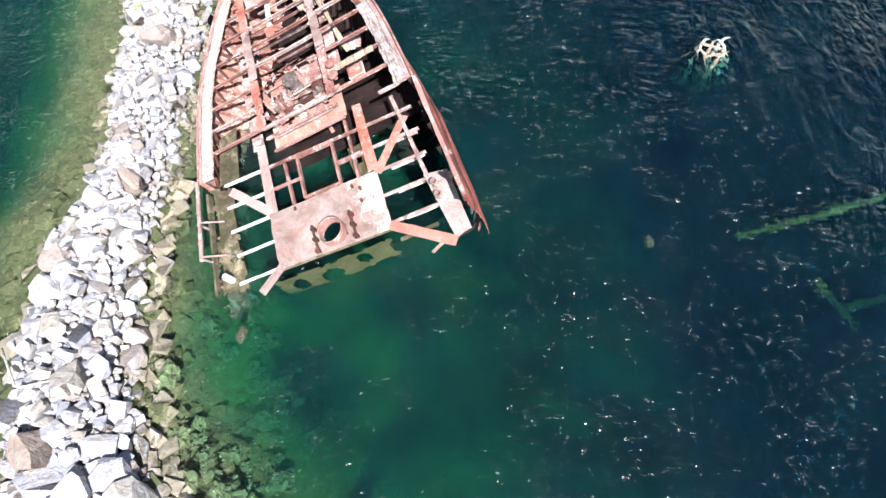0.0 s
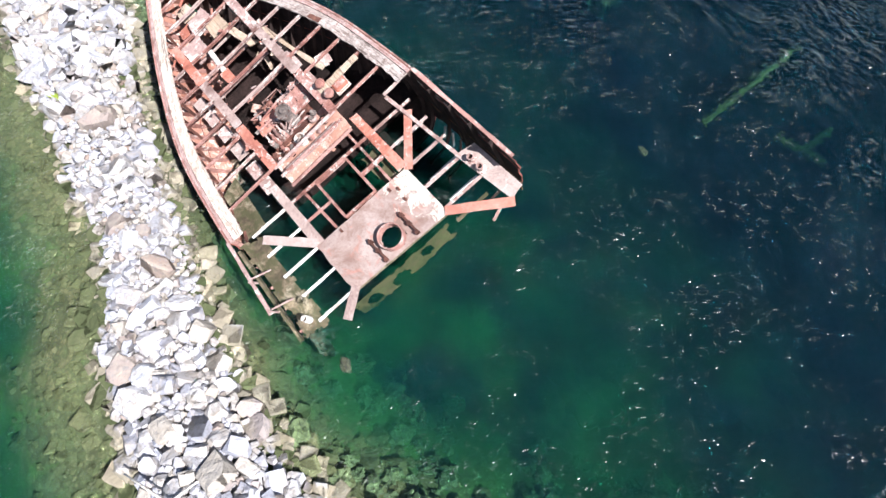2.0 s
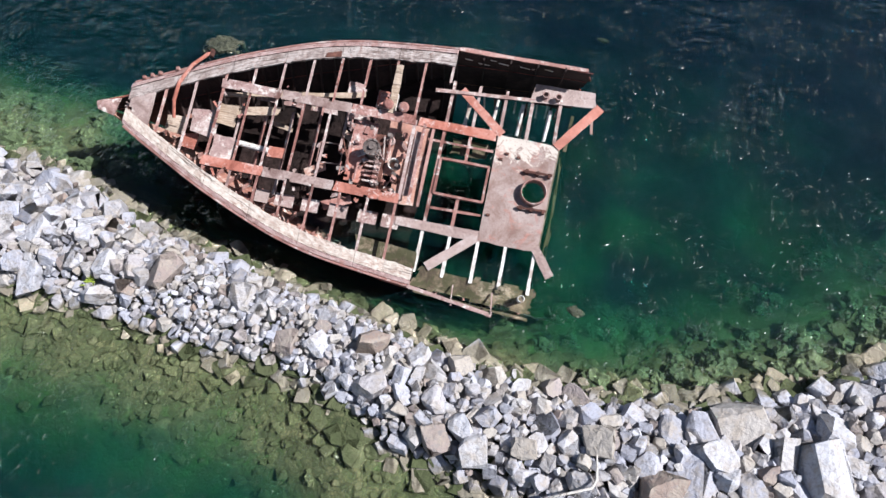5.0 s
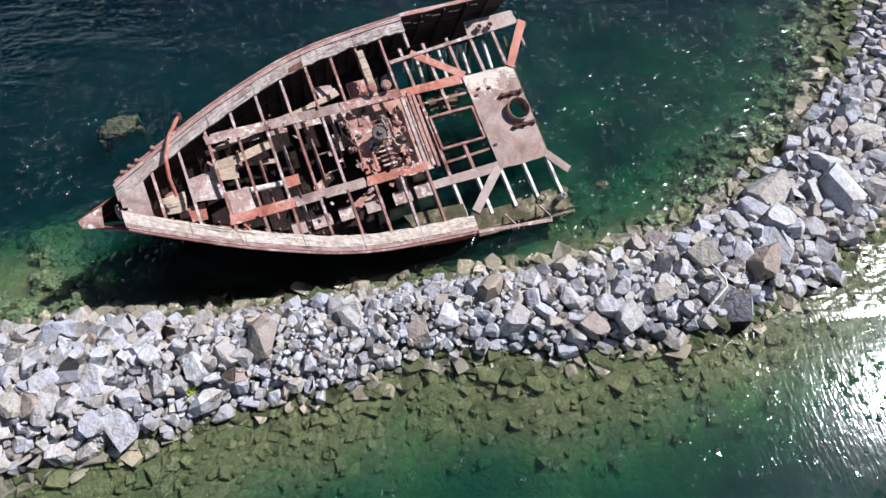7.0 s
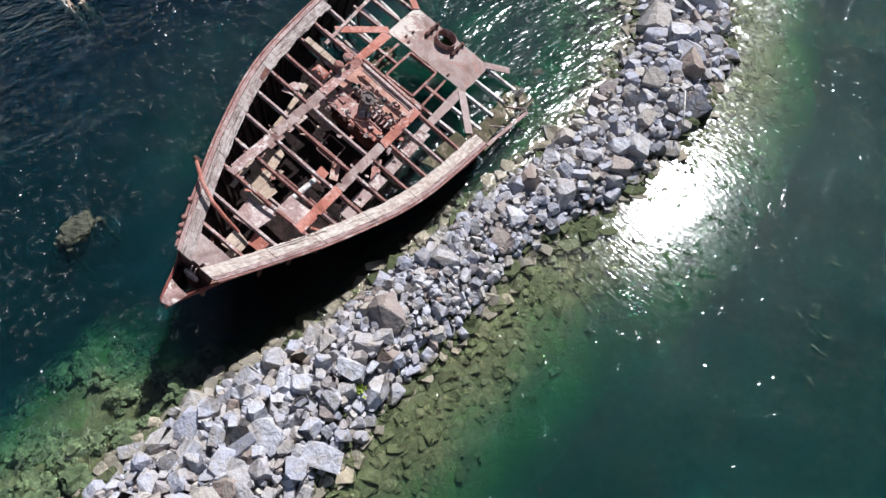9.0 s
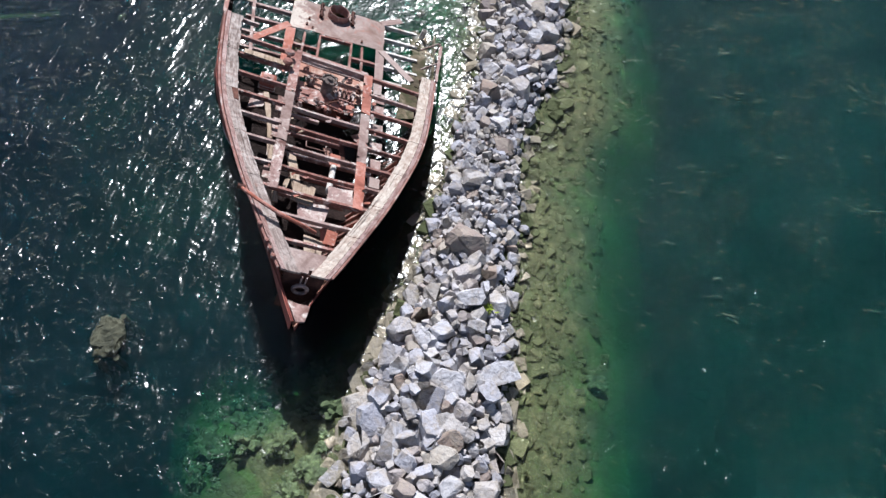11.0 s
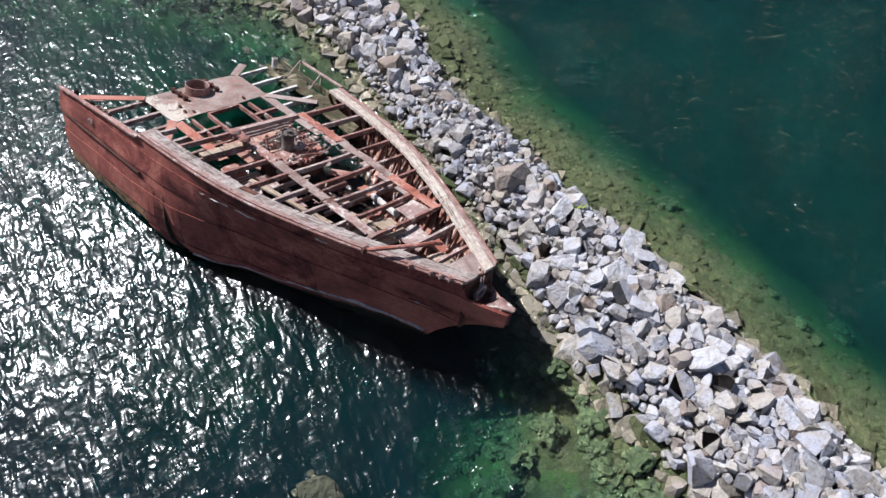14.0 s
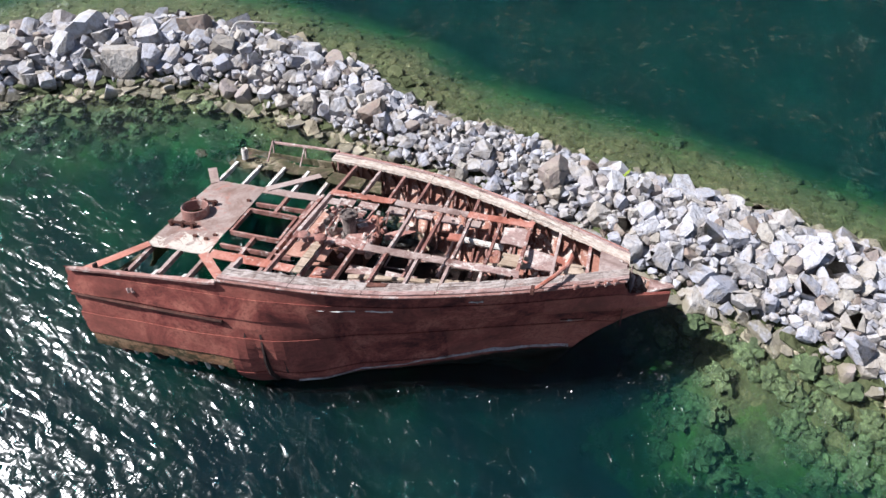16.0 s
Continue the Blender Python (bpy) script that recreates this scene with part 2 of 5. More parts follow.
ROCK = stone("quarried_granite", [(0.0, (0.453, 0.449, 0.496)), (0.08, (0.308, 0.310, 0.363)), (0.18, (0.472, 0.462, 0.488)), (0.28, (0.363, 0.318, 0.270)), (0.36, (0.408, 0.408, 0.461)), (0.46, (0.222, 0.220, 0.253)), (0.54, (0.480, 0.471, 0.504)),
                                  (0.64, (0.426, 0.386, 0.341)), (0.72, (0.327, 0.323, 0.372)), (0.80, (0.489, 0.480, 0.509)), (0.88, (0.272, 0.224, 0.208)), (0.93, (0.245, 0.180, 0.146)), (1.0, (0.499, 0.494, 0.531))])
BED_STONE = stone("weeded_stone", [(0.0, (0.058, 0.067, 0.031)), (0.2, (0.097, 0.105, 0.052)), (0.4, (0.049, 0.059, 0.025)), (0.6, (0.079, 0.089, 0.041)), (0.8, (0.065, 0.077, 0.034)), (1.0, (0.108, 0.113, 0.059))], False)


def seabed():
    """Pebbles and slabs set close together, furred with olive and bright green weed."""
    m, nt, b = material("weedy_seabed")
    v = texco(nt)
    a = noise_of(nt, v, 0.35, 6, 0.62, 0.8)
    c = noise_of(nt, v, 2.6, 6, 0.7, 0.4)
    wob = nt.nodes.new("ShaderNodeVectorMath")
    wob.operation = "MULTIPLY_ADD"
    warp = nt.nodes.new("ShaderNodeTexNoise")
    warp.inputs["Scale"].default_value = 3.0
    nt.links.new(v, warp.inputs["Vector"])
    nt.links.new(warp.outputs["Color"], wob.inputs[0])
    wob.inputs[1].default_value = (0.25, 0.25, 0.25)
    nt.links.new(v, wob.inputs[2])
    cells = []
    for size in (3.2, 8.0):
        cell = nt.nodes.new("ShaderNodeTexVoronoi")
        cell.inputs["Scale"].default_value = size
        nt.links.new(wob.outputs[0], cell.inputs["Vector"])
        rim = nt.nodes.new("ShaderNodeTexVoronoi")
        rim.feature = "DISTANCE_TO_EDGE"
        rim.inputs["Scale"].default_value = size
        nt.links.new(wob.outputs[0], rim.inputs["Vector"])
        cells.append((cell.outputs["Color"], rim.outputs["Distance"]))
    tones = [(0.2, (0.043, 0.058, 0.02)), (0.45, (0.08, 0.098, 0.038)), (0.62, (0.057, 0.08, 0.027)), (0.85, (0.125, 0.128, 0.058))]
    big, small = (node(nt, "ShaderNodeSeparateColor", {0: k}).outputs[0] for k, _ in cells)
    col = mix(nt, ramp(nt, c, [(0.45, 0.15), (0.58, 0.85)]), ramp(nt, big, tones), ramp(nt, small, tones))
    for (_, rim), wide in zip(cells, (0.05, 0.06)):
        col = mix(nt, ramp(nt, rim, [(0.0, 0.75), (wide, 0.0)]), col, (0.035, 0.04, 0.015))
    z = nt.nodes.new("ShaderNodeSeparateXYZ")
    nt.links.new(v, z.inputs[0])
    deep = node(nt, "ShaderNodeMapRange", {0: z.outputs[2]}, in_1=-0.3, in_2=-1.7, in_3=-0.16, in_4=0.17).outputs[0]
    weed = node(nt, "ShaderNodeMath", {0: noise_of(nt, v, 1.1, 6, 0.7, 0.9, shift=(8, 3, 1)), 1: deep}, operation="ADD").outputs[0]
    col = mix(nt, ramp(nt, weed, [(0.45, 0.0), (0.62, 0.85)]), col, mix(nt, a, (0.022, 0.055, 0.012), (0.058, 0.165, 0.022)))
    col = mix(nt, ramp(nt, noise_of(nt, v, 11.0, 4, 0.7, 0.3), [(0.38, 0.6), (0.6, 0.0)]), col, (0.03, 0.038, 0.014))
    nt.links.new(col, b.inputs["Base Color"])
    b.inputs["Roughness"].default_value = 1.0
    h1 = bump(nt, c, 0.6, 0.12, None)
    bump(nt, ramp(nt, cells[0][1], [(0.0, 0.0), (0.12, 1.0)]), 0.25, 0.03, b, h1)
    return m


def water_surface():
    """Clear water skin: it lets light down and mirrors sun and sky by the grazing angle. Ripples are finer and flatter in the lee."""
    m = bpy.data.materials.new("water_skin")
    m.use_nodes = True
    nt = m.node_tree
    nt.nodes.clear()
    v = texco(nt)
    xyz = nt.nodes.new("ShaderNodeSeparateXYZ")
    nt.links.new(v, xyz.inputs[0])
    lee = node(nt, "ShaderNodeMapRange", {0: xyz.outputs[0]}, in_1=-11.3, in_2=-9.2, in_3=0.035, in_4=1.0).outputs[0]
    off = node(nt, "ShaderNodeMath", {0: xyz.outputs[1], 2: xyz.outputs[0]}, operation="MULTIPLY_ADD", in_1=0.8).outputs[0]
    open_sea = node(nt, "ShaderNodeMapRange", {0: off}, in_1=20.0, in_2=32.0, in_3=1.0, in_4=3.4).outputs[0]
    near_mole = node(nt, "ShaderNodeMapRange", {0: xyz.outputs[0]}, in_1=-5.0, in_2=1.0, in_3=1.1, in_4=1.0).outputs[0]
    open_sea = node(nt, "ShaderNodeMath", {0: open_sea, 1: near_mole}, operation="MAXIMUM").outputs[0]
    lee = node(nt, "ShaderNodeMath", {0: lee, 1: open_sea}, operation="MULTIPLY").outputs[0]
    bight = node(nt, "ShaderNodeMapRange", {0: xyz.outputs[1]}, in_1=6.0, in_2=16.0, in_3=0.85, in_4=1.0).outputs[0]
    north = node(nt, "ShaderNodeMapRange", {0: xyz.outputs[1]}, in_1=20.0, in_2=25.0, in_3=0.97, in_4=1.22).outputs[0]
    bight = node(nt, "ShaderNodeMath", {0: bight, 1: north}, operation="MULTIPLY").outputs[0]
    lee = node(nt, "ShaderNodeMath", {0: lee, 1: bight}, operation="MULTIPLY").outputs[0]
    # gusts roughen the open water in wide patches
    squall = ramp(nt, noise_of(nt, v, 0.33, 2, 0.5, 0.3, stretch=(1.3, 0.8, 1.0), shift=(3, 7, 2)), [(0.36, 0.72), (0.60, 1.15)])
    lee = node(nt, "ShaderNodeMath", {0: lee, 1: squall}, operation="MULTIPLY").outputs[0]
    swell = noise_of(nt, v, 0.7, 1, 0.5, 0.5, stretch=(1.6, 0.75, 1.0))
    chop = noise_of(nt, v, 2.9, 1.0, 0.5, 0.4, stretch=(1.5, 0.75, 1.0))
    fine = noise_of(nt, v, 4.5, 1, 0.4, 0.3, stretch=(1.1, 1.6, 1.0))
    h = node(nt, "ShaderNodeMath", {0: chop}, operation="MULTIPLY", in_1=0.5).outputs[0]
    h = node(nt, "ShaderNodeMath", {0: swell, 1: h}, operation="ADD").outputs[0]
    f = node(nt, "ShaderNodeMath", {0: fine}, operation="MULTIPLY", in_1=0.06).outputs[0]
    h = node(nt, "ShaderNodeMath", {0: h, 1: f}, operation="ADD").outputs[0]
    h = node(nt, "ShaderNodeMath", {0: h, 1: lee}, operation="MULTIPLY").outputs[0]
    h = node(nt, "ShaderNodeMath", {0: noise_of(nt, v, 5.5, 2, 0.5, 0.4, stretch=(0.55, 1.6, 1.0)), 2: h}, operation="MULTIPLY_ADD", in_1=0.05).outputs[0]
    # cat's-paws: scattered small steep ripples, each throwing a point of sun
    paw = ramp(nt, noise_of(nt, v, 4.6, 1, 0.5, 0.2, stretch=(1.0, 1.3, 1.0), shift=(2, 9, 4)), [(0.585, 0.0), (0.76, 1.0)])
    gust = ramp(nt, noise_of(nt, v, 0.45, 3, 0.6, 0.4, shift=(6, 2, 8)), [(0.40, 0.0), (0.54, 1.0)])
    paw = node(nt, "ShaderNodeMath", {0: paw, 1: gust}, operation="MULTIPLY").outputs[0]
    paw = node(nt, "ShaderNodeMath", {0: paw}, operation="MULTIPLY", in_1=0.55).outputs[0]
    h = node(nt, "ShaderNodeMath", {0: h, 1: paw}, operation="ADD").outputs[0]
    nrm = bump(nt, h, 1.0, WAVES, None)
    gloss = nt.nodes.new("ShaderNodeBsdfGlossy")
    nt.links.new(node(nt, "ShaderNodeMapRange", {0: xyz.outputs[0]}, in_1=-11.3, in_2=-9.2, in_3=0.10, in_4=0.19).outputs[0], gloss.inputs["Roughness"])
    nt.links.new(nrm, gloss.inputs["Normal"])
    clear = nt.nodes.new("ShaderNodeBsdfRefraction")
    clear.inputs["IOR"].default_value = 1.333
    clear.inputs["Roughness"].default_value = 0.0
    nt.links.new(nrm, clear.inputs["Normal"])
    fr = nt.nodes.new("ShaderNodeFresnel")
    fr.inputs[0].default_value = 1.333
    nt.links.new(nrm, fr.inputs["Normal"])
    mx = nt.nodes.new("ShaderNodeMixShader")
    nt.links.new(fr.outputs[0], mx.inputs[0])
    nt.links.new(clear.outputs[0], mx.inputs[1])
    nt.links.new(gloss.outputs[0], mx.inputs[2])
    out = nt.nodes.new("ShaderNodeOutputMaterial")
    nt.links.new(mx.outputs[0], out.inputs[0])
    return m


def turbid(name, passing, murk, share):
    """A level of murky water: a share of the light is scattered back, the rest goes on, tinted."""
    m = bpy.data.materials.new(name)
    m.use_nodes = True
    nt = m.node_tree
    nt.nodes.clear()
    v = texco(nt)
    cloud = noise_of(nt, v, 0.3, 8, 0.74, 0.9)
    xyz = nt.nodes.new("ShaderNodeSeparateXYZ")
    nt.links.new(v, xyz.inputs[0])
    lee = node(nt, "ShaderNodeMapRange", {0: xyz.outputs[0]}, in_1=-10.0, in_2=-13.5, in_3=0.0, in_4=1.0).outputs[0]
    sea = node(nt, "ShaderNodeMapRange", {0: xyz.outputs[0]}, in_1=-3.0, in_2=6.0, in_3=0.0, in_4=1.0).outputs[0]
    d = nt.nodes.new("ShaderNodeBsdfDiffuse")
    north = node(nt, "ShaderNodeMapRange", {0: xyz.outputs[1]}, in_1=13.0, in_2=25.0, in_3=0.0, in_4=1.0).outputs[0]
    near = mix(nt, ramp(nt, cloud, [(0.43, 0.0), (0.62, 1.0)]), tuple(c * k for c, k in zip(murk, (0.7, 0.74, 0.66))), tuple(c * k for c, k in zip(murk, (2.2, 2.6, 0.9))))
    near = mix(nt, north, near, tuple(c * k for c, k in zip(murk, (0.85, 0.8, 0.75))))
    far = mix(nt, ramp(nt, cloud, [(0.4, 0.0), (0.7, 1.0)]), tuple(c * k for c, k in zip(murk, (0.4, 0.36, 0.58))), tuple(c * k for c, k in zip(murk, (0.62, 0.68, 0.7))))
    col = mix(nt, sea, near, far)
    nt.links.new(mix(nt, lee, col, tuple(c * k for c, k in zip(murk, (1.45, 1.32, 0.9)))), d.inputs[0])
    tr = nt.nodes.new("ShaderNodeBsdfTransparent")
    tint = nt.nodes.new("ShaderNodeAttribute")
    tint.attribute_name = "layer"
    nt.links.new(mix(nt, tint.outputs["Fac"], (1.0, 1.0, 1.0), passing), tr.inputs[0])
    mx = nt.nodes.new("ShaderNodeMixShader")
    thick = nt.nodes.new("ShaderNodeAttribute")
    thick.attribute_name = "layer"
    nt.links.new(node(nt, "ShaderNodeMath", {0: thick.outputs["Fac"]}, operation="MULTIPLY", in_1=share).outputs[0], mx.inputs[0])
    nt.links.new(tr.outputs[0], mx.inputs[1])
    nt.links.new(d.outputs[0], mx.inputs[2])
    out = nt.nodes.new("ShaderNodeOutputMaterial")
    nt.links.new(mx.outputs[0], out.inputs[0])
    return m


WAVES = 0.108
WATER = water_surface()
BED = seabed()


def weedy(name, dark, light):
    m, nt, b = material(name)
    v = texco(nt)
    n1 = noise_of(nt, v, 4.0, 6, 0.7, 0.6)
    nt.links.new(ramp(nt, n1, [(0.35, dark), (0.65, light)]), b.inputs["Base Color"])
    b.inputs["Roughness"].default_value = 0.85
    bump(nt, n1, 0.8, 0.05, b)
    return m


WEED = weedy("filament_weed", (0.02, 0.03, 0.010), (0.075, 0.10, 0.03))
WEED_STONE = weedy("weeded_concrete", (0.014, 0.017, 0.009), (0.07, 0.07, 0.042))
WEED_BRIGHT = weedy("bright_green_weed", (0.022, 0.036, 0.014), (0.088, 0.125, 0.052))
LEAF = weedy("fresh_leaf", (0.16, 0.22, 0.02), (0.30, 0.36, 0.04))

# ---- building blocks ----
def part(name, bm, mat, parent, label="", smooth=False):
    me = bpy.data.meshes.new(name)
    bm.to_mesh(me)
    bm.free()
    me.materials.append(mat)
    if smooth:
        me.shade_smooth()
    ob = new(name, me)
    ob.parent = parent
    if label:
        ob["label"] = label
    return ob


def box(bm, x0, x1, y0, y1, z0, z1):
    v = [bm.verts.new((x, y, z)) for x in (x0, x1) for y in (y0, y1) for z in (z0, z1)]
    for f in ((0, 1, 3, 2), (4, 6, 7, 5), (0, 4, 5, 1), (2, 3, 7, 6), (0, 2, 6, 4), (1, 5, 7, 3)):
        bm.faces.new([v[i] for i in f])


def bar(bm, p, q, wide, high, up=(0, 0, 1), steps=1, wobble=0.0, sag=0.0):
    """A bar from p to q, its top on that line, in short lengths so that it can be bent and eaten."""
    p, q, up = Vector(p), Vector(q), Vector(up)
    along = (q - p).normalized()
    side = along.cross(up).normalized()
    up = side.cross(along).normalized()
    rings = []
    for i in range(steps + 1):
        t = i / steps
        c = p.lerp(q, t) - up * (sag * 4 * t * (1 - t))
        w = wide * (1 + random.uniform(-wobble, wobble))
        c = c + side * random.uniform(-wobble, wobble) * wide * 0.3
        rings.append([bm.verts.new(c + side * a * w / 2 + up * b) for a, b in ((-1, 0), (1, 0), (1, -high), (-1, -high))])
    for a, b in zip(rings, rings[1:]):
        for k in range(4):
            bm.faces.new((a[k], a[(k + 1) % 4], b[(k + 1) % 4], b[k]))
    bm.faces.new(rings[0][::-1])
    bm.faces.new(rings[-1])


def angle_bar(bm, p, q, flange, web, thick=0.014, up=(0, 0, 1), steps=4, wobble=0.12, sag=0.0):
    """A bulb-angle deck beam: a flat flange on top of an upright web."""
    bar(bm, p, q, flange, thick, up, steps, wobble, sag)
    drop = Vector(up).normalized() * thick
    side = (Vector(q) - Vector(p)).cross(Vector(up)).normalized() * (flange * 0.38)
    bar(bm, Vector(p) - drop + side, Vector(q) - drop + side, thick * 1.4, web, up, steps, 0.0, sag)


def tube(bm, points, radius, sides=8, closed_ends=True):
    pts = [Vector(p) for p in points]
    rings = []
    for i, p in enumerate(pts):
        d = (pts[min(i + 1, len(pts) - 1)] - pts[max(i - 1, 0)]).normalized()
        a = d.orthogonal().normalized() if i == 0 else (a - d * a.dot(d)).normalized()
        b = d.cross(a)
        r = radius[i] if isinstance(radius, (list, tuple)) else radius
        rings.append([bm.verts.new(p + (a * math.cos(2 * math.pi * k / sides) + b * math.sin(2 * math.pi * k / sides)) * r) for k in range(sides)])
    for a0, b0 in zip(rings, rings[1:]):
        for k in range(sides):
            bm.faces.new((a0[k], a0[(k + 1) % sides], b0[(k + 1) % sides], b0[k]))
    if closed_ends:
        bm.faces.new(rings[0][::-1])
        bm.faces.new(rings[-1])


def lathe(bm, profile, centre=(0, 0, 0), sides=24, axis=None):
    """Turns (radius, height) pairs round an upright axis; a profile that comes back to its start gives a hollow ring."""
    c = Vector(centre)
    rot = Vector((0, 0, 1)).rotation_difference(Vector(axis)).to_matrix() if axis else Matrix.Identity(3)
    rings = [[bm.verts.new(c + rot @ Vector((r * math.cos(2 * math.pi * k / sides), r * math.sin(2 * math.pi * k / sides), z))) for k in range(sides)] for r, z in profile]
    for a, b in zip(rings, rings[1:]):
        for k in range(sides):
            bm.faces.new((a[k], a[(k + 1) % sides], b[(k + 1) % sides], b[k]))


def ragged_plate(bm, corners, thick, cells=10, bite=0.0, dent=0.0, seed=0, holes=(), torn=0.0):
    """A plate between four corners (in order), dented, its rim eaten by rust; holes: (u, v, radius in u, radius in v)."""
    a, b, c, d = [Vector(p) for p in corners]
    n = (b - a).cross(d - a).normalized()
    lu, lv = (b - a).length, (d - a).length
    nu = max(2, int(cells * max(1.0, lu / max(lu, lv)))) if lu >= lv else max(2, round(cells * lu / lv))
    nv = max(2, cells) if lv >= lu else max(2, round(cells * lv / lu))
    grid = {}
    for i in range(nu + 1):
        for j in range(nv + 1):
            u, v = i / nu, j / nv
            edge = min(u, 1 - u, v, 1 - v) * 2
            k = noise.noise(Vector((u * lu * 2.1 + seed * 7.3, v * lv * 2.1, seed)))
            pull = bite * abs(k) * max(0.0, 1 - edge * 2.2)
            uu, vv = 0.5 + (u - 0.5) * (1 - pull), 0.5 + (v - 0.5) * (1 - pull)
            p = a.lerp(b, uu).lerp(d.lerp(c, uu), vv)
            p += n * dent * noise.noise(Vector((u * lu * 1.3, v * lv * 1.3, seed + 3.7)))
            grid[i, j] = (bm.verts.new(p), bm.verts.new(p - n * thick), u, v)
    cells_on = set()
    for i in range(nu):
        for j in range(nv):
            u, v = (i + 0.5) / nu, (j + 0.5) / nv
            if not any(((u - hu) / ru) ** 2 + ((v - hv) / rv) ** 2 < 1 for hu, hv, ru, rv in holes):
                if torn and (i in (0, nu - 1) or j in (0, nv - 1)) and noise.noise(Vector((i * 0.43 + seed * 3.1, j * 0.43, seed * 1.7))) > 0.42 - torn:
                    continue
                cells_on.add((i, j))
    # a plate stays in one piece: what the rust cut loose has fallen away
    left, whole = set(cells_on), set()
    while left:
        piece, front = set(), [min(left)]
        while front:
            i, j = front.pop()
            if (i, j) in left:
                left.discard((i, j))
                piece.add((i, j))
                front += [(i + 1, j), (i - 1, j), (i, j + 1), (i, j - 1)]
        whole = piece if len(piece) > len(whole) else whole
    cells_on = whole
    for i, j in sorted(cells_on):
        q = [grid[i, j], grid[i + 1, j], grid[i + 1, j + 1], grid[i, j + 1]]
        bm.faces.new([x[0] for x in q])
        bm.faces.new([x[1] for x in q][::-1])
        for (di, dj), k in (((0, -1), 0), ((1, 0), 1), ((0, 1), 2), ((-1, 0), 3)):
            if (i + di, j + dj) not in cells_on:
                s, e = q[k], q[(k + 1) % 4]
                bm.faces.new((e[0], s[0], s[1], e[1]))
    loose = [v for v in bm.verts if not v.link_faces]
    bmesh.ops.delete(bm, geom=loose, context="VERTS")


def table(x, knots):
    """A smooth curve through (x, y) knots."""
    if x <= knots[0][0]:
        return knots[0][1]
    for i in range(len(knots) - 1):
        (x0, y0), (x1, y1) = knots[i], knots[i + 1]
        if x <= x1:
            m0 = (y1 - knots[i - 1][1]) / (x1 - knots[i - 1][0]) if i else (y1 - y0) / (x1 - x0)
            m1 = (knots[i + 2][1] - y0) / (knots[i + 2][0] - x0) if i + 2 < len(knots) else (y1 - y0) / (x1 - x0)
            t, w = (x - x0) / (x1 - x0), x1 - x0
            return (2 * t**3 - 3 * t * t + 1) * y0 + (t**3 - 2 * t * t + t) * w * m0 + (3 * t * t - 2 * t**3) * y1 + (t**3 - t * t) * w * m1
    return knots[-1][1]

# ---- water, seabed, breakwater ----
# the mole's middle line and half width at the waterline: x, y, half width
MOLE = [(-11.3, 42.0, 2.4), (-11.5, 36.0, 2.3), (-11.4, 31.5, 2.1), (-11.2, 28.5, 1.9), (-10.95, 26.0, 1.95), (-10.8, 24.0, 1.65), (-10.7, 22.0, 1.35), (-10.4, 19.0, 1.3),
        (-10.1, 17.0, 1.1), (-10.0, 15.5, 1.1), (-10.25, 13.5, 1.35), (-10.05, 11.6, 1.4), (-9.8, 10.0, 1.5), (-9.4, 8.4, 1.6), (-8.65, 6.55, 1.65), (-7.4, 4.75, 1.65),
        (-5.8, 2.75, 1.7), (-3.8, 0.8, 1.8), (-0.4, -1.5, 2.0), (6.0, -4.6, 2.2)]


def mole_at(x, y):
    """Distance from the mole's middle, on the ship's side positive, its half width there and how far along."""
    best = (1e9, 1.0, 0.0)
    run = 0.0
    for (x0, y0, w0), (x1, y1, w1) in zip(MOLE, MOLE[1:]):
        dx, dy = x1 - x0, y1 - y0
        ln = math.hypot(dx, dy)
        t = max(0.0, min(1.0, ((x - x0) * dx + (y - y0) * dy) / (ln * ln)))
        px, py = x - x0 - t * dx, y - y0 - t * dy
        d = math.hypot(px, py)
        if d < abs(best[0]):
            best = (math.copysign(d, dx * py - dy * px), w0 + t * (w1 - w0), run + t * ln)
        run += ln
    return best


def bed_height(x, y):
    d, w, _ = mole_at(x, y)
    out = abs(d) - w
    if out < 0:
        z = 0.28 * min(1.0, -out / w * 1.6)
    elif d < 0:
        z = table(out, [(0, 0.0), (0.8, -0.28), (2.0, -0.75), (3.0, -1.5), (4.6, -2.8), (8.0, -4.4), (14, -6.0)])
    else:
        # steep beside the wreck, a stony shelf north and south of it
        steep = max(0.0, min(1.0, max(0.2, (y - 11.5) / 3.0), max(0.0, (27.5 - y) / 3.0)))
        shelf = table(out, [(0, 0.0), (0.8, -0.45), (2.0, -1.0), (3.2, -1.7), (4.6, -2.8), (7.0, -4.2), (11.0, -5.2), (16, -6.0)])
        drop = table(out, [(0, 0.0), (0.5, -0.5), (1.2, -1.5), (2.4, -2.8), (5.0, -4.0), (10.0, -5.0), (16, -6.0)])
        z = shelf + (drop - shelf) * steep
        z += 0.75 * math.exp(-(((x + 4.8) / 3.2) ** 2 + ((y - 26.6) / 2.6) ** 2))
        z = min(z, -0.25 * min(1.0, out))
    return z + 0.16 * noise.noise(Vector((x * 0.7, y * 0.7, 0))) + 0.22 * min(1.0, max(0.0, out)) * noise.noise(Vector((x * 0.25, y * 0.25, 5)))


